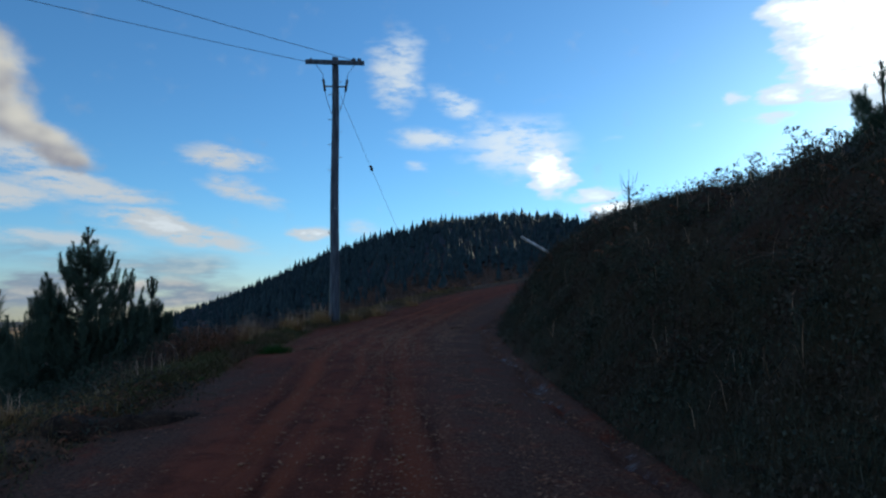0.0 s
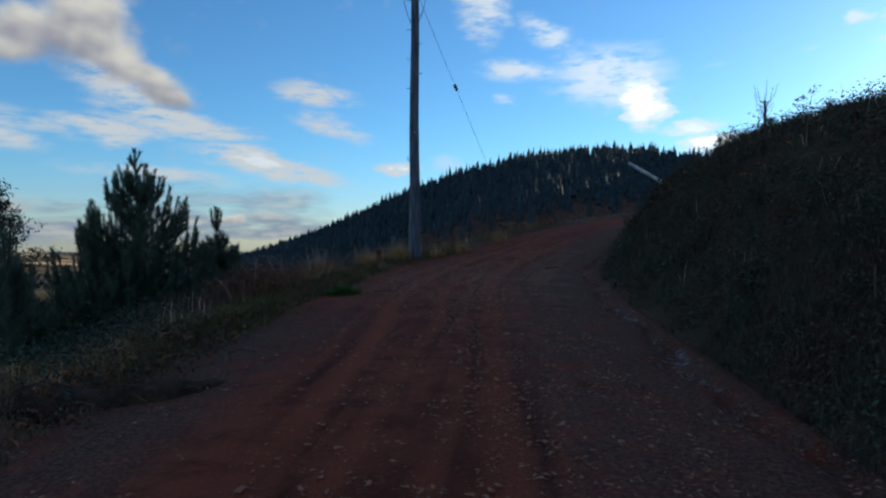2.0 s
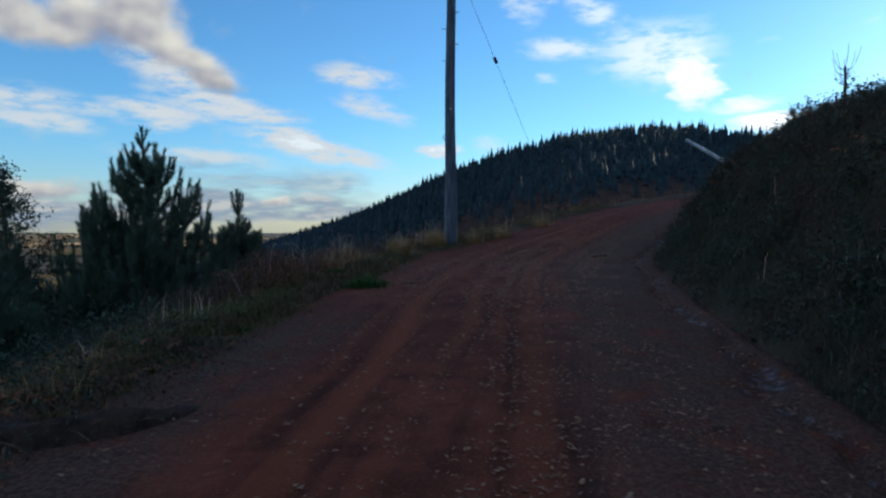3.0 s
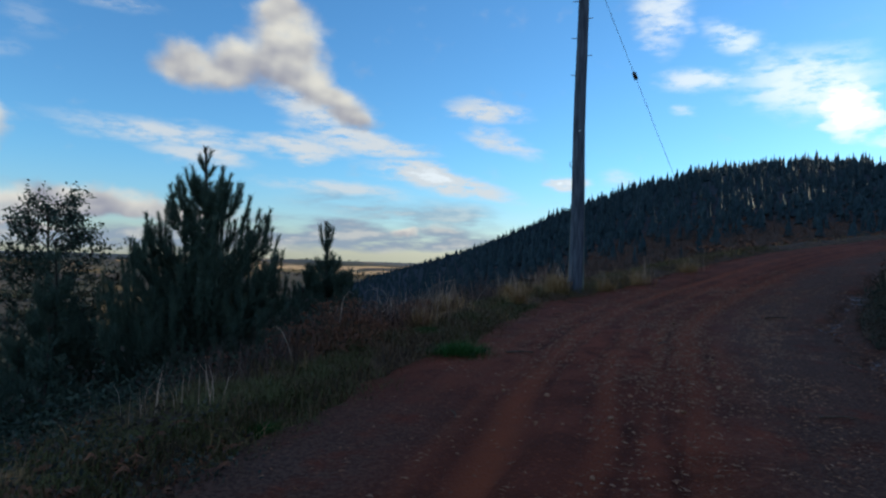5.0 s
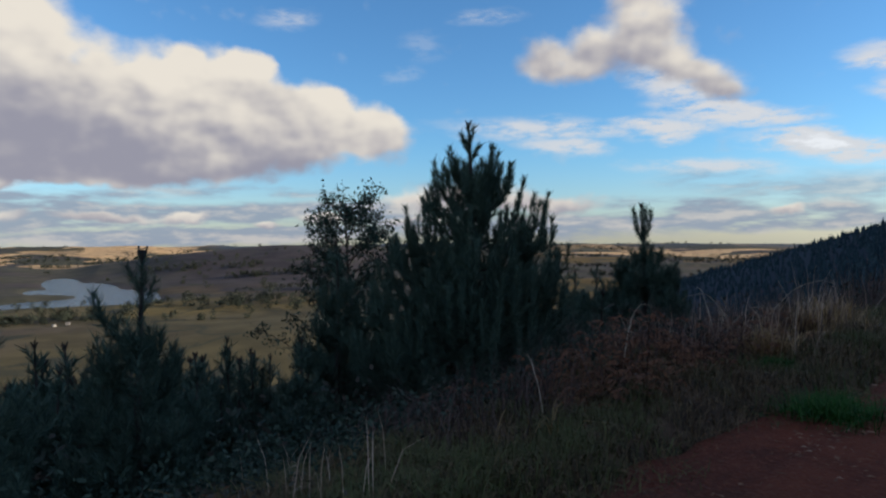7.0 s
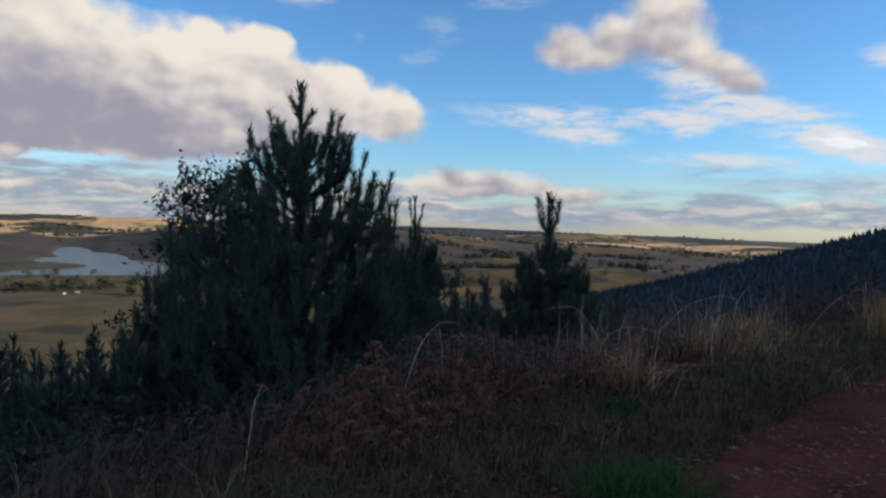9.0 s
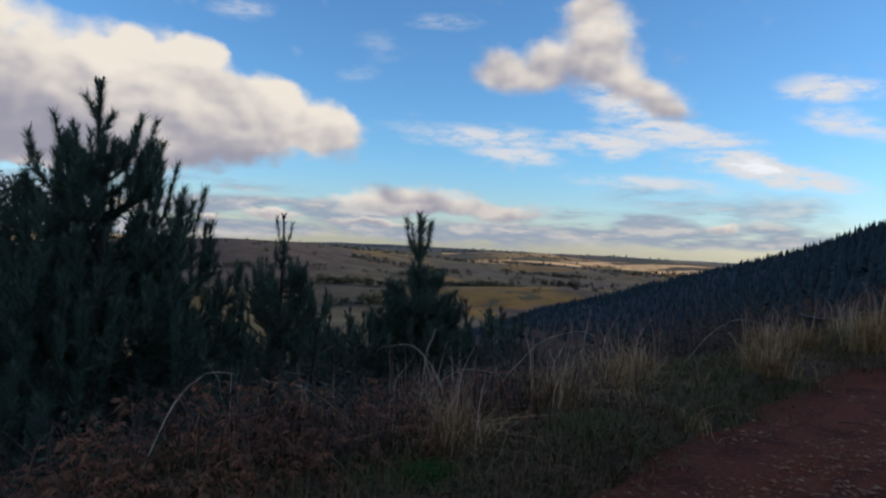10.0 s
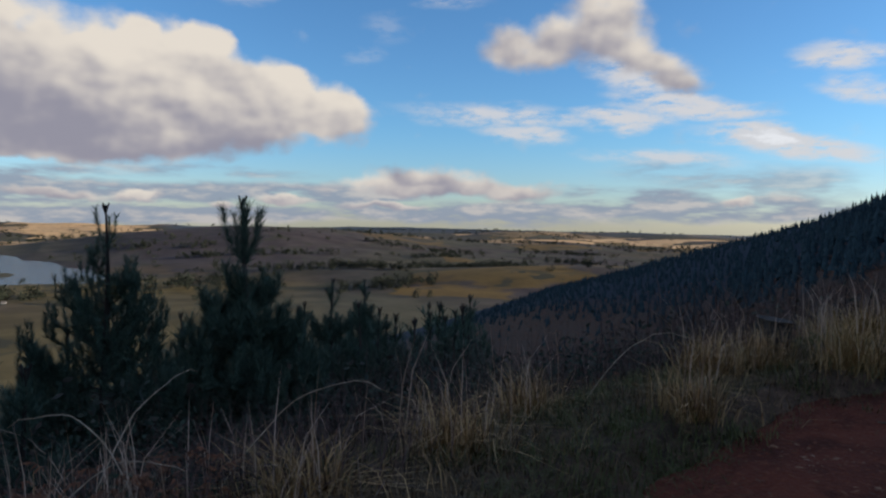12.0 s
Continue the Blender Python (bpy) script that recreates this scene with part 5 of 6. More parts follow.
sprigs = [sprig_meshes(200 + i, 0.45 + 0.12 * i, 230) for i in range(4)]
g = np.random.default_rng(77)
for i in range(96):
    y = 3.5 + 19.5 * g.random() ** 0.85
    lat = 5.3 + 2.0 * g.random()
    x = np.interp(y, LINE[:, 1], LINE[:, 0]) + lat
    s = (0.34 + 0.55 * g.random()) * (1.0 if y < 12 else 0.6)
    ob = thing("shrub", "small straggly shrub on the crest of the bank", "shrub", (x, y, ground_z(x, y)), "bank shrubs")
    ob.rotation_euler, ob.scale = (0.15 * g.normal(), 0.15 * g.normal(), g.random() * 6.28), (s, s, s)
    st, lf = sprigs[i % 4]
    part("stem", st, ob), part("foliage", lf, ob)
for i in range(70):
    y, lat = 2.5 + 20.0 * g.random(), 3.0 + 2.4 * g.random()
    x = np.interp(y, LINE[:, 1], LINE[:, 0]) + lat
    s = 0.35 + 0.55 * g.random()
    ob = thing("shrub", "low dark leafy shrub on the face of the bank", "shrub", (x, y, ground_z(x, y) - 0.03), "bank shrubs")
    ob.rotation_euler, ob.scale = (0.2 * g.normal(), -0.35 + 0.2 * g.normal(), g.random() * 6.28), (s * 1.3, s * 1.3, s)
    st, lf = sprigs[i % 4]
    part("stem", st, ob), part("foliage", lf, ob)
for x, y, top in ((6.9, 9.7, 5.36), (7.35, 9.95, 5.18)):
    pine(x, y, top, int(y * 10), "small young pine on the crest of the bank", k=0.52, rmax=0.48, per_m=300, low=0.1, count=6)


def build_snag():
    x, y = 5.97, 20.28
    z = ground_z(x, y) - 0.1
    top = 5.62 - z
    ob = thing("dead_tree", "thin bare dead sapling standing on the crest of the bank", "tree", (x, y, z))
    zz = np.linspace(0, top * 0.82, 8)
    v, f = tube(np.stack([0.02 * np.sin(zz * 2), 0.0 * zz, zz], 1), np.linspace(0.055, 0.02, 8), 6)
    part("trunk", raw_mesh("trunk", v, f, M_BARK, True), ob)
    g = np.random.default_rng(5)
    for j in range(16):
        z0 = top * (0.45 + 0.37 * j / 16)
        a, ln = j * 2.4, 0.20 + 0.22 * g.random() + (0.12 if j > 9 else 0)
        t = np.linspace(0, 1, 5)
        p = np.stack([0.6 * ln * np.sqrt(t) * math.cos(a), 0.6 * ln * np.sqrt(t) * math.sin(a), z0 + ln * t ** 1.5], 1)
        v, f = tube(p, np.linspace(0.010, 0.004, 5), 4)
        part("branch", raw_mesh("branch", v, f, M_BARK, True), ob)


build_snag()


def log_thing(name, a, b, r0, r1, mat, label, bend=0.03, group=""):
    a, b = np.array(a, float), np.array(b, float)
    ob = thing(name, label, "log" if r0 > 0.05 else "stick", tuple(a), group)
    t = np.linspace(0, 1, 9)
    p = (b - a)[None] * t[:, None]
    p[:, 2] += bend * np.sin(t * 3.1)
    p[:, 0] += bend * 0.7 * np.sin(t * 5)
    v, f = tube(p, r0 + (r1 - r0) * t, 8)
    v = np.vstack([v, p[:1], p[-1:]])
    n = len(v)
    caps = [(n - 2, k, (k + 1) % 8, n - 2) for k in range(8)] + [(n - 1, 64 + (k + 1) % 8, 64 + k, n - 1) for k in range(8)]
    solid("wood", [(v, f, caps)], mat, ob)
    return ob


log_thing("fallen_log", (2.62, 21.2, 3.90), (4.3, 21.25, 2.85), 0.045, 0.055, M_LOG, "bleached pale log jutting out of the bank", 0.02)
log_thing("fallen_branch", (3.1, 18.7, 2.0), (4.0, 18.9, 3.3), 0.05, 0.03, M_TWIG, "grey dead branch lying against the bank", 0.06)
log_thing("fallen_branch", (3.5, 15.8, 2.4), (4.6, 16.3, 3.0), 0.035, 0.02, M_TWIG, "grey dead branch lying against the bank", 0.06)
for x, y, tall in ((2.55, 7.9, 0.40), (2.75, 5.6, 0.35), (2.35, 10.2, 0.5)):
    z = ground_z(x, y)
    log_thing("broken_stalk", (x, y, z - 0.05), (x + 0.04, y + 0.02, z + tall), 0.010, 0.007, M_TWIG, "short pale broken stalk standing on the bank", 0.01, "broken stalks")
log_thing("stump", (-4.75, 20.9, ground_z(-4.75, 20.9) - 0.1), (-4.70, 20.92, ground_z(-4.75, 20.9) + 0.38), 0.2, 0.17, M_BARK, "low dark rotten stump in the grass", 0.0)


# ---- loose things on the dirt ----
def on_road(x, y):
    return road_z(x, y)


STICKS = ((-2.98, 13.68, 0.3, 0.34, 0.022), (0.2, 18.37, 0.5, 0.42, 0.025), (-1.3, 15.0, 1.0, 0.2, 0.014), (0.15, 12.2, 0.2, 0.3, 0.015), (-0.7, 9.8, 2.6, 0.22, 0.013),
          (-3.4, 19.5, 0.1, 0.3, 0.014), (-3.3, 17.6, 0.4, 0.22, 0.012), (-2.6, 11.0, 2.1, 0.18, 0.012), (0.6, 7.9, 0.4, 0.25, 0.014), (-3.1, 8.9, 2.9, 0.3, 0.016), (0.9, 14.6, 2.2, 0.25, 0.015))
for x, y, a, ln, r in STICKS:
    r *= 0.62
    z = on_road(x, y) + r
    log_thing("stick", (x, y, z), (x + ln * math.cos(a), y + ln * math.sin(a), z + 0.01), r, r * 0.6, M_TWIG, "short weathered brown stick lying on the dirt", 0.015, "sticks on the track")


def stone_mesh(seed, n=10):
    g = np.random.default_rng(seed)
    bm = bmesh.new()
    bmesh.ops.create_icosphere(bm, subdivisions=1, radius=1.0)
    for v in bm.verts:
        v.co *= 0.75 + 0.45 * g.random()
        v.co.z *= 0.5
    me = bpy.data.meshes.new("stone")
    bm.to_mesh(me)
    bm.free()
    me.materials.append(M_STONE)
    return me


stones = [stone_mesh(i) for i in range(6)]
g = np.random.default_rng(31)
for i in range(150):
    y = 3.0 + 15.0 * g.random()
    lat = (g.normal(-0.1, 0.45) if g.random() < 0.45 else -2.0 + 4.1 * g.random())
    x = np.interp(y, LINE[:, 1], LINE[:, 0]) + lat
    r = 0.012 + 0.022 * g.random() ** 2.5
    ob = tagged(new("stone", stones[i % 6]), "small angular reddish stone lying on the dirt", "stone", "stones on the track")
    ob.matrix_world = Matrix.LocRotScale((x, y, on_road(x, y) + r * 0.15), Euler((0.3 * g.normal(), 0.3 * g.normal(), g.random() * 6.28)), (r * (0.8 + 0.9 * g.random()), r, r))


def gravel(n, r0, r1, seed, lat0, lat1, y0, y1):
    g = np.random.default_rng(seed)
    base = np.array([(1, 0, 0), (-0.5, 0.87, 0), (-0.5, -0.87, 0), (0.1, 0.05, 0.5)], float)
    tri = np.array([(0, 1, 3), (1, 2, 3), (2, 0, 3)])
    y = y0 + (y1 - y0) * g.random(n)
    lat = lat0 + (lat1 - lat0) * g.random(n)
    strip = g.random(n)
    lat = np.where(strip < 0.22, g.normal(-0.1, 0.42, n), np.where(strip < 0.58, g.normal(1.2, 0.55, n), lat))
    x = np.interp(y, LINE[:, 1], LINE[:, 0]) + lat
    l, zr, _ = along(x, y)
    z = zr + 0.014 - 0.006 * l ** 2
    r = r0 + (r1 - r0) * g.random(n) ** 3
    a = g.random(n) * 6.283
    c, s = np.cos(a)[:, None], np.sin(a)[:, None]
    jit = base[None] * (0.6 + 0.8 * g.random((n, 4, 3))) * np.array([1.5, 0.62, 0.8])
    v = np.stack([jit[..., 0] * c - jit[..., 1] * s, jit[..., 0] * s + jit[..., 1] * c, jit[..., 2]], -1) * r[:, None, None]
    v += np.stack([x, y, z - 0.002], 1)[:, None]
    return v.reshape(-1, 3), (tri[None] + (np.arange(n) * 4)[:, None, None]).reshape(-1, 3)


stuff("gravel", gravel(34000, 0.005, 0.028, 41, -3.0, 2.4, 1.0, 24), M_STONE, "loose reddish gravel and chips on the track", "gravel")

stuff("gravel", gravel(15000, 0.008, 0.032, 43, -2.7, -0.2, 12.5, 22), M_STONE, "loose reddish chips along the valley side of the track", "gravel")


# ---- trees down the slope ----
def gum_tree(x, y, top, seed, label):
    """A sparse young gum: forking limbs with small drooping leaves in open clumps."""
    g = np.random.default_rng(seed)
    z = ground_z(x, y) - 0.1
    h = top - z
    ob = thing("gum_tree", label, "tree", (x, y, z))
    zz = np.linspace(0, h * 0.85, 10)
    tr = np.stack([0.12 * np.sin(zz * 0.8), 0.10 * np.sin(zz * 1.1 + 1), zz], 1)
    wood, at = [tube(tr, np.linspace(0.05, 0.012, 10), 6)], []
    for j in range(46):
        f = 0.12 + 0.86 * (j / 46)
        q = np.array([np.interp(f * h * 0.85, zz, tr[:, c]) for c in range(3)])
        a = j * 2.4 + g.normal(0, 0.3)
        ln = (0.30 + 1.15 * (1 - f) ** 0.6) * (0.55 + 0.75 * g.random())
        t = np.linspace(0, 1, 6)
        p = q + np.stack([ln * t * math.cos(a), ln * t * math.sin(a), ln * (0.75 * t - 0.15 * t ** 2)], 1) + g.normal(0, 0.02, (6, 3)) * t[:, None]
        wood.append(tube(p, np.linspace(0.014, 0.004, 6), 4))
        for i in range(2, 6):
            for s in range(4):
                e = p[i] + g.normal(0, 0.13, 3) + np.array([0, 0, 0.06])
                wood.append(tube([p[i], e], [0.004, 0.002], 3))
                m = 16
                at.append(p[i] + (e - p[i]) * g.random((m, 1)) ** 0.5 + g.normal(0, 0.055, (m, 3)))
    at = np.vstack(at)
    v, f = join(wood)
    part("trunk", raw_mesh("trunk", v, f, M_BARK, True), ob)
    part("crown", raw_mesh("crown", *cards(at, 0.075, 0.42, g, 0.4), M_GUM), ob)


gum_tree(-10.74, 13.43, 3.25, 3, "young grey-green gum tree with sparse open foliage on the slope")

def off_bearing(x, y):
    """The rows of pines end where the slope turns up to the ridge."""
    return y > 14.4 and math.degrees(math.atan2(-(x + 2.0), y - 14.4)) < 47


young = [(pine_meshes(1.5 + 0.3 * i, 300 + i, k=0.50, rmax=0.70, per_m=58, width=0.024, length=0.15, step=0.24, count=5)) for i in range(5)]
thin = [(pine_meshes(1.5 + 0.3 * i, 340 + i, k=0.55, rmax=0.75, per_m=60, width=0.034, length=0.17, step=0.34, count=5, side=False)) for i in range(5)]
g = np.random.default_rng(8)
n = 0
for row in range(22):
    for col in range(16):
        x = -9.0 - 2.6 * col + 0.6 * g.normal()
        y = -8 + 3.0 * row + 0.6 * g.normal()
        if math.hypot(x + 7.3, y - 13.2) < 1.6 or math.hypot(x + 7.6, y - 16.8) < 1.5 or math.hypot(x + 9.9, y - 16.1) < 1.5 or math.hypot(x + 12.3, y - 14.5) < 1.2:
            continue
        if off_bearing(x, y) or (col < 2 and y > 12) or g.random() < 0.12 or math.hypot(x + 1, y - 11) > 44 or y < -2 - 0.2 * x and x > -10:
            continue
        s = (0.50 if col < 3 else 0.72) + 0.38 * g.random()
        tr, nd = (young if col < 2 else thin)[(row * 7 + col) % 5]
        ob = thing("pine_tree", "small young plantation pine in a row on the slope", "tree", (x, y, ground_z(x, y) - 0.08), "plantation pines")
        ob.rotation_euler, ob.scale = (0, 0, g.random() * 6.28), (s, s, s * (0.9 + 0.25 * g.random()))
        part("trunk", tr, ob), part("crown", nd, ob)
        n += 1

# a closer row whose tips reach a little above the fall of the slope
for i in range(120):
    x, y = -7.6 - 9.0 * g.random(), 2.0 + 11.0 * g.random()
    if math.hypot(x + 10.7, y - 13.4) < 1.6:
        continue
    top = 2.10 - 0.200 * math.hypot(x + 1.4, y - 9.5) + 0.15 * g.normal()
    z = ground_z(x, y) - 0.08
    k = i % 5
    s = (top - z) / (1.5 + 0.3 * k)
    ob = thing("pine_tree", "small young plantation pine in a row on the slope", "tree", (x, y, z), "plantation pines")
    ob.rotation_euler, ob.scale = (0, 0, g.random() * 6.28), (max(s, 0.5), max(s, 0.5), s)
    part("trunk", young[k][0], ob), part("crown", young[k][1], ob)
for i in range(84):
    x, y = -8.4 - 9.0 * g.random(), 12.0 + 17.0 * g.random()
    if off_bearing(x, y) or min(math.hypot(x + 7.3, y - 13.2), math.hypot(x + 7.6, y - 16.8), math.hypot(x + 9.9, y - 16.1), math.hypot(x + 10.7, y - 13.4)) < 0.9:
        continue
    top = 2.15 - float(np.interp(y, [14, 19], [0.195, 0.125])) * math.hypot(x + 1.7, y - 13.0) + 0.22 * g.normal()
    z = ground_z(x, y) - 0.08
    k = i % 5
    s = max(0.45, (top - z) / (1.5 + 0.3 * k))
    ob = thing("pine_tree", "small young plantation pine in a row on the slope", "tree", (x, y, z), "plantation pines")
    ob.rotation_euler, ob.scale = (0, 0, g.random() * 6.28), (s * 0.85, s * 0.85, s)
    part("trunk", young[k][0], ob), part("crown", young[k][1], ob)
# a few that stand clear of the rest
for x, y, top, sd in ((-6.6, 9.5, 1.92, 21), (-6.1, 8.5, 1.62, 22), (-9.0, 18.9, 1.25, 24), (-10.9, 19.6, 1.35, 25), (-13.8, 22.0, 1.0, 26), (-8.7, 14.4, 1.55, 27), (-9.4, 12.5, 1.95, 28), (-6.9, 15.0, 1.3, 29)):
    pine(x, y, top, sd, "young pine with upright shoots among the bracken", "plantation pines", k=0.36, rmax=0.48, per_m=240, length=0.11, count=5)


# ---- the plantation ridge and the farmland ----
def cone_trees(x, y, z, tall, rad, seed, tiers=3, sides=5):
    """Many small ragged conifers in one mesh."""
    g = np.random.default_rng(seed)
    n = len(x)
    vs, fs = [], []
    o = 0
    for t in range(tiers):
        a = g.random((n, 1)) * 6.28 + np.arange(sides)[None] / sides * 6.283
        rr = (rad * (1 - 0.96 / tiers * t))[:, None] * (0.65 + 0.6 * g.random((n, sides)))
        zb = (z + tall * (0.06 + 0.80 / tiers * t))[:, None] + (0.10 * tall)[:, None] * g.normal(size=(n, sides)) * 0.5
        ring = np.stack([x[:, None] + rr * np.cos(a), y[:, None] + rr * np.sin(a), zb], -1)
        tip = np.stack([x, y, z + tall * (0.45 + 0.55 / (tiers - 1) * t)], -1)[:, None]
        v = np.concatenate([ring, tip], 1).reshape(-1, 3)
        f = np.array([(k, (k + 1) % sides, sides) for k in range(sides)])
        fs.append((f[None] + (np.arange(n) * (sides + 1))[:, None, None]).reshape(-1, 3) + o)
        vs.append(v)
        o += len(v)
    return np.vstack(vs), np.vstack(fs)


g = np.random.default_rng(17)
xs, ys = np.meshgrid(np.arange(-170, 95, 1.9), np.arange(66, 300, 2.2))
xs, ys = xs.ravel() + 0.95 * g.normal(size=xs.size), ys.ravel() + 1.1 * g.normal(size=xs.size)
hz = height(xs, ys)
lat = along(xs, ys)[0]
edge = 106 + 8 * wave(xs, ys, 0.05, 2.0) + 0.45 * np.clip(-xs - 28, 0, 90)
keep = (lat < -14) & (hz > -80) & (g.random(xs.size) > 0.20 + 0.75 * smooth((edge - ys) / 22))
xs, ys, hz = xs[keep], ys[keep], hz[keep]
tall = 2.1 + 1.9 * g.random(len(xs)) + 2.4 * g.random(len(xs)) ** 6 + 0.5 * wave(xs, ys, 0.05, 1.0)
tall = tall * (0.86 + 0.14 * smooth((-xs - 5) / 20)) * (1 - 0.45 * smooth((-xs - 38) / 40))
stuff("plantation", cone_trees(xs, ys, hz - 0.2, tall, 0.19 * tall + 0.10, 18, 5), M_NEEDLE_SHADED, "dense dark pine plantation covering the ridge", "forest")
xs, ys = -120 + 180 * g.random(20000), 30 + 115 * g.random(20000) ** 1.4
lat = along(xs, ys)[0]
xs, ys = xs[lat < -4.5], ys[lat < -4.5]
q = np.stack([xs, ys, height(xs, ys)], 1)
stuff("far_bracken", fronds(q, 0.6 + 0.7 * g.random(len(q)), g, 0.8, 8), M_BRACKEN, "brown bracken and scrub at the foot of the ridge", "bracken")


def crowns(x, y, z, size, seed, leaves=120):
    """Far broad trees: ragged clumps of leaf sprays over a short stem."""
    g = np.random.default_rng(seed)
    n = len(x)
    d = g.normal(size=(n, leaves, 3))
    d /= np.linalg.norm(d, axis=2)[..., None]
    p = d * (0.35 + 0.65 * g.random((n, leaves, 1)) ** 0.5) * np.array([0.55, 0.55, 0.48])
    lobes = g.normal(0, 0.28, (n, 3, 3))
    p = p * 0.75 + lobes[np.arange(n)[:, None], g.integers(0, 3, (n, leaves))]
    p[..., 2] += 0.62
    S = size[:, None, None]
    at = np.stack([x, y, z], 1)[:, None] + p * S
    e = g.normal(size=(n, leaves, 3, 3)) * S[..., None] * 0.085
    v = (at[:, :, None] + e).reshape(-1, 3)
    return v, np.arange(len(v)).reshape(-1, 3)


def polar(b, r):
    return -r * np.sin(np.radians(b)), r * np.cos(np.radians(b))


g = np.random.default_rng(29)
bx, by = [], []
BELTS = ((72, 1480, 60, 1500, 70, 14), (60, 1130, 53, 1010, 60, 10), (86, 2250, 76, 2350, 70, 16), (95, 3000, 84, 3100, 80, 20), (50, 4000, 34, 3900, 120, 40), (62, 3900, 50, 4100, 110, 35))
for b0, r0, b1, r1, n, w in ((52, 1290, 44.5, 1180, 130, 26), (47, 1330, 43, 1230, 80, 20), (58, 840, 50, 900, 46, 16), (76, 980, 66, 900, 60, 40), (88, 860, 82, 840, 40, 22), (50, 2500, 40, 2600, 90, 45),
                              (62, 2600, 53, 2350, 90, 50), (36, 2500, 28, 2300, 90, 60), (78, 1750, 70, 1650, 60, 30), (92, 2700, 80, 2900, 70, 50), (68, 1150, 60, 1050, 40, 30), (57, 1850, 47, 1700, 70, 18), (44, 2050, 36, 1900, 60, 20), (66, 3100, 54, 3000, 80, 40), (50, 3500, 38, 3300, 80, 45), (40, 1500, 36, 1450, 40, 18), (53, 1500, 49, 1600, 40, 14)) + BELTS:
    t = g.random(n)
    X0, Y0 = polar(b0, r0)
    X1, Y1 = polar(b1, r1)
    bx.append(X0 + (X1 - X0) * t + g.normal(0, w, n)), by.append(Y0 + (Y1 - Y0) * t + g.normal(0, w, n))
b, r = 20 + 85 * g.random(1500), 760 + 3700 * g.random(1500) ** 1.3
X, Y = polar(b, r)
ok = wave(X, Y, 0.004, 2.0) + 0.3 * g.normal(size=1500) > 0.25
bx.append(X[ok]), by.append(Y[ok])
X, Y = np.concatenate(bx), np.concatenate(by)
Z = height(X, Y)
ok = Z > -98.5 + 3.0
X, Y, Z = X[ok], Y[ok], Z[ok]
stuff("valley_trees", crowns(X, Y, Z - 0.5, 7 + 5 * g.random(len(X)), 30), M_FARTREE, "scattered dark trees and shelter belts in the valley", "trees")


def shed(x, y, turn, w, d, h):
    ob = thing("farm_shed", "tiny pale farm shed far down in the valley", "shed", (x, y, ground_z(x, y)), "farm sheds")
    ob.rotation_euler = (0, 0, turn)
    solid("walls", [box((0, 0, h / 2 - 0.3), (w, d, h + 0.6))], M_HOUSE, ob, "", False)
    v = np.array([(-w * 0.55, -d * 0.58, h), (w * 0.55, -d * 0.58, h), (w * 0.55, d * 0.58, h), (-w * 0.55, d * 0.58, h), (-w * 0.55, 0, h + 0.3 * d), (w * 0.55, 0, h + 0.3 * d)])
    solid("roof", [(v, [(0, 1, 5, 4), (2, 3, 4, 5), (0, 3, 2, 1)], [(0, 4, 3, 0), (1, 2, 5, 1)])], M_ROOF, ob, "", False)


for b0, r0, t0 in ((84.9, 800, 0.3), (84.0, 812, 1.2), (92.0, 620, 0.7)):
    X0, Y0 = polar(b0, r0)
    shed(float(X0), float(Y0), t0, 4, 3.0, 1.8)


def earth_mound():
    """A low eroded hump of dark soil at the edge of the dirt, with dead twigs on it."""
    a, b = np.array([-4.15, 6.45]), np.array([-2.55, 7.95])
    ob = thing("earth_mound", "low dark mound of soil with dead twigs beside the track", "mound", (a[0], a[1], 0))
    n, m = 40, 18
    u, v = np.meshgrid(np.linspace(0, 1, n), np.linspace(-1, 1, m), indexing="ij")
    side = np.array([-(b - a)[1], (b - a)[0]]) / np.linalg.norm(b - a)
    w = 0.34 * (1 - 0.5 * u)
    x = a[0] + (b - a)[0] * u + side[0] * v * w
    y = a[1] + (b - a)[1] * u + side[1] * v * w + 0.08 * np.sin(u * 9)
    base = height(x.ravel(), y.ravel()).reshape(x.shape)
    z = base - 0.08 + 0.30 * (1 - v ** 2) * np.sqrt(np.sin(np.clip(u, 0.02, 0.98) * math.pi)) * (1 + 0.25 * wave(x, y, 6.0, 1.0)) + 0.02 * wave(x, y, 17.0, 2.0)
    i = (np.arange(n - 1)[:, None] * m + np.arange(m - 1)[None]).ravel()
    me = raw_mesh("soil", np.stack([x - a[0], y - a[1], z], -1).reshape(-1, 3), np.stack([i, i + m, i + m + 1, i + 1], 1), M_SOIL, True)
    part("soil", me, ob)
    g = np.random.default_rng(4)
    for j in range(9):
        k = g.random()
        p = a + (b - a) * k + side * g.normal(0, 0.15)
        z0 = ground_z(p[0], p[1]) + 0.12
        t = np.linspace(0, 1, 6)
        w, ln = g.random() * 6.28, 0.18 + 0.2 * g.random()
        q = np.stack([p[0] - a[0] + ln * t * math.cos(w), p[1] - a[1] + ln * t * math.sin(w), z0 + ln * (0.7 * t - 0.6 * t ** 2)], 1)
        part("twig", raw_mesh("twig", *tube(q, np.linspace(0.0045, 0.002, 6), 4), M_TWIG, True), ob)


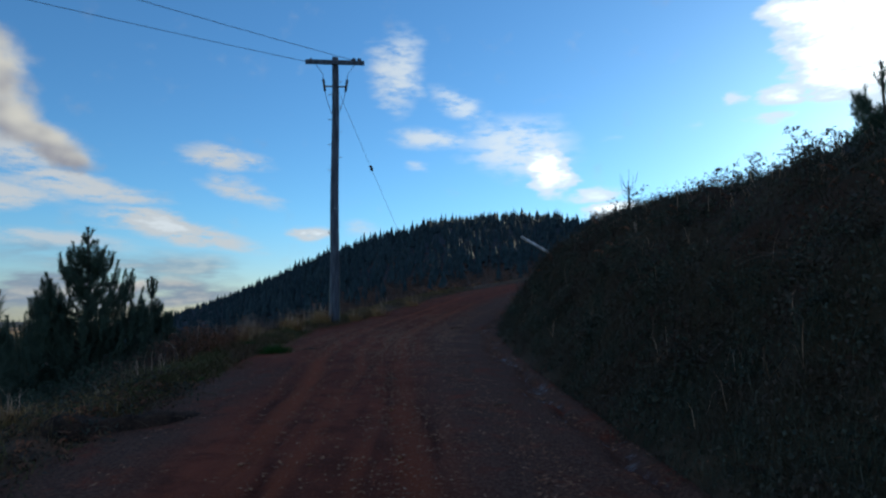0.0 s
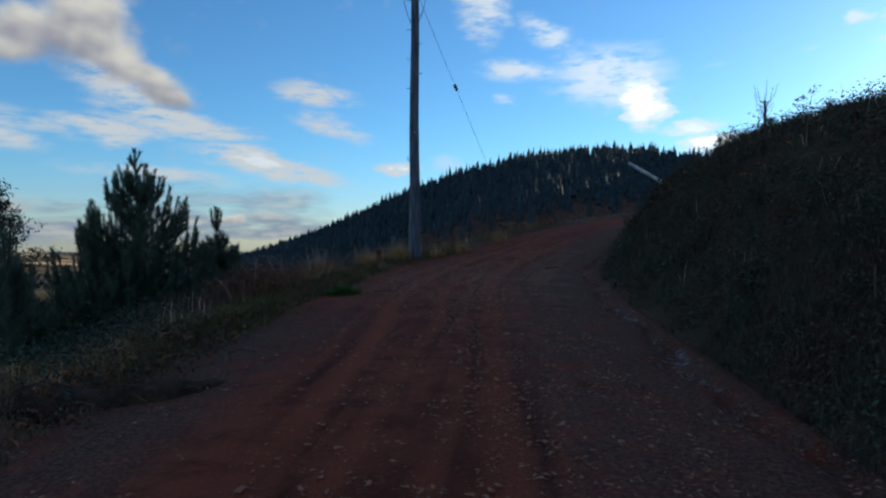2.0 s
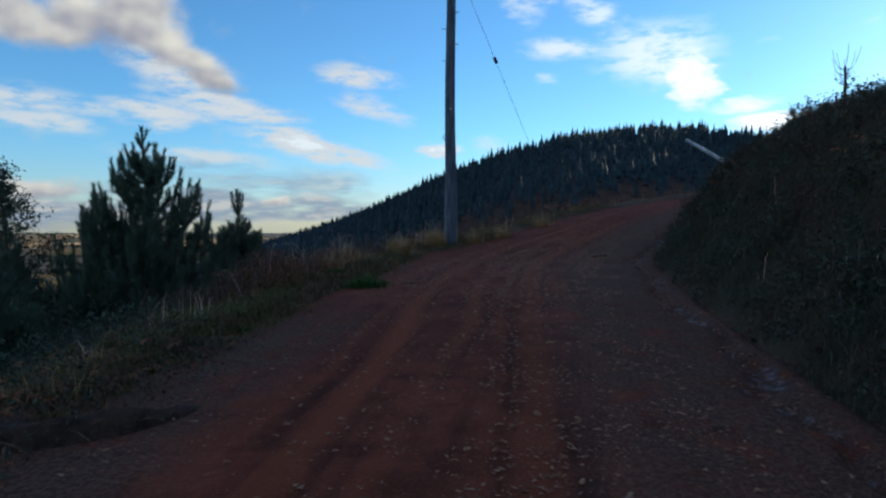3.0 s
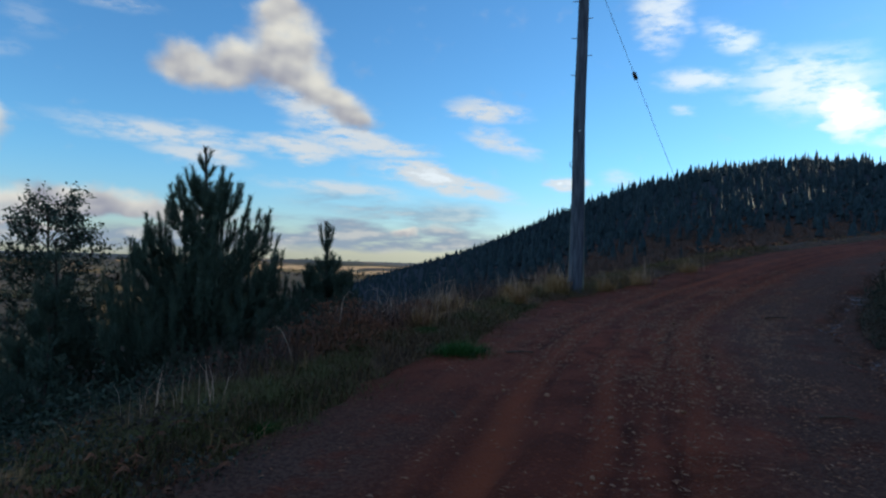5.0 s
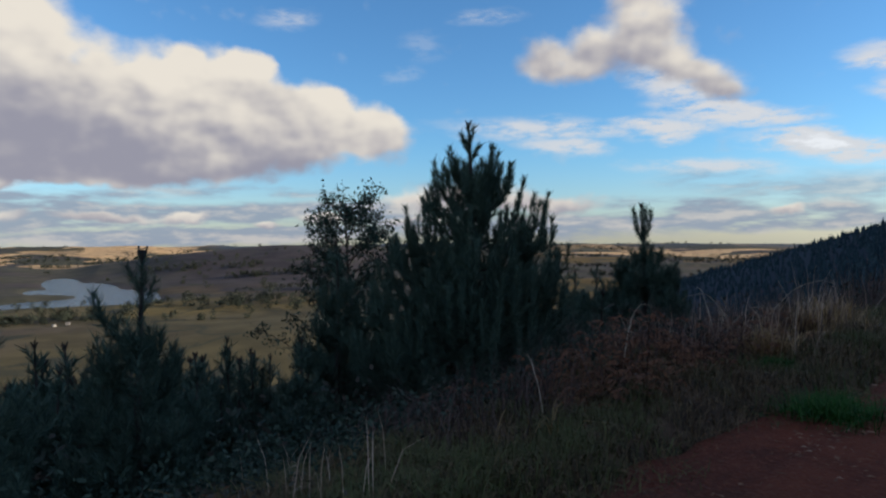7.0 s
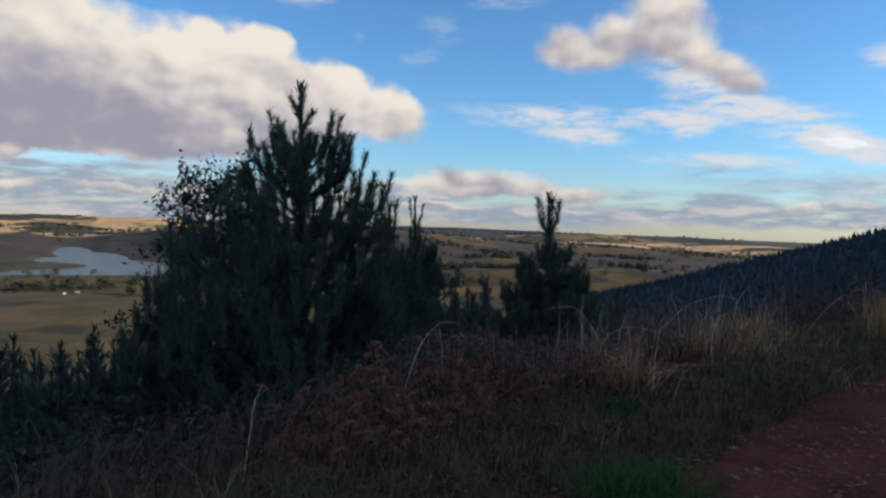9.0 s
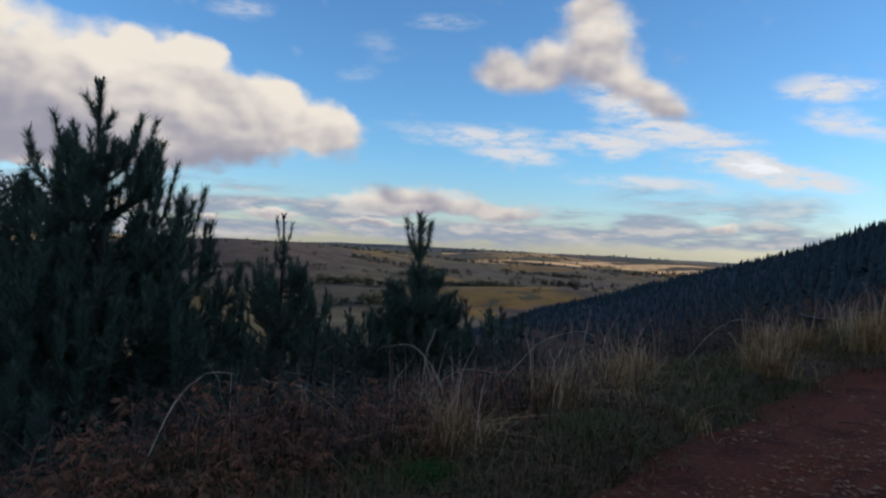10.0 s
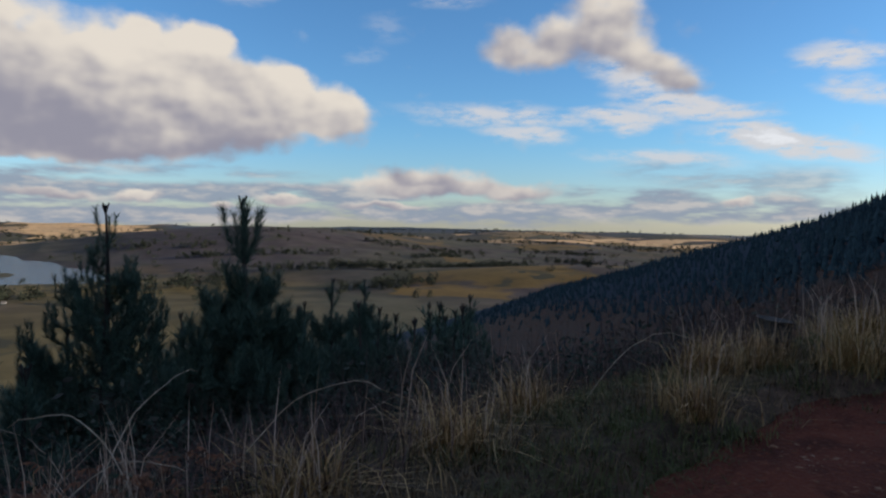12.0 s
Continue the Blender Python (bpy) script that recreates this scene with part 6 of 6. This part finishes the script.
earth_mound()
pts = scatter(420, (-4.9, -2.4), (5.8, 9.4), rng, None, 0.35)
q, k = tufted(pts, 14, 0.10, rng)
q[:, 2] += 0.04 + 0.20 * rng.random(len(q)) ** 1.5
stuff("scrub", cards(q, 0.045, 0.5, rng), M_SCRUB, "dark weeds over the soil mound", "scrub")
pts = scatter(420, (-5.0, -2.9), (6.3, 9.2), rng, None, 0.3)
stuff("bracken", fronds(pts, 0.12 + 0.22 * rng.random(len(pts)), rng, 1.4, 9), M_BRACKEN, "dead bracken over the soil mound", "bracken")


# clods and stones along the foot of the bank
g = np.random.default_rng(61)
clods = [stone_mesh(20 + i) for i in range(5)]
for me in clods:
    me.materials[0] = M_SOIL
for i in range(70):
    y = 3.5 + 16.5 * g.random()
    lat = 2.12 + 0.75 * g.random()
    x = np.interp(y, LINE[:, 1], LINE[:, 0]) + lat
    r = 0.025 + 0.06 * g.random() ** 2.2
    ob = tagged(new("clod", clods[i % 5]), "damp clod of red earth at the foot of the bank", "clod", "clods by the gutter")
    ob.matrix_world = Matrix.LocRotScale((x, y, max(ground_z(x, y), road_z(x, y) - 0.12) + r * 0.1), Euler((0.5 * g.normal(), 0.5 * g.normal(), g.random() * 6.28)), (r * (0.8 + 0.8 * g.random()), r, r))


def litter(n, seed, lat0, lat1):
    g = np.random.default_rng(seed)
    y = 1.5 + 21 * g.random(n)
    lat = lat0 + (lat1 - lat0) * g.random(n)
    x = np.interp(y, LINE[:, 1], LINE[:, 0]) + lat
    z = np.maximum(height(x, y), along(x, y)[1] + 0.02 - 0.006 * lat ** 2 - 0.1 * (lat > 2.1)) + 0.012
    v, f = cards(np.stack([x, y, z], 1), 0.06, 0.3, g)
    v[:, 2] = np.repeat(z, 4) + (v[:, 2] - np.repeat(z, 4)) * 0.15
    return v, f


stuff("leaf_litter", litter(2600, 62, 1.7, 3.3), M_BRACKEN, "dead leaves and bark scraps by the gutter", "litter")
stuff("leaf_litter", litter(1800, 63, -4.2, -1.9), M_BRACKEN, "dead leaves and bark scraps along the verge", "litter")
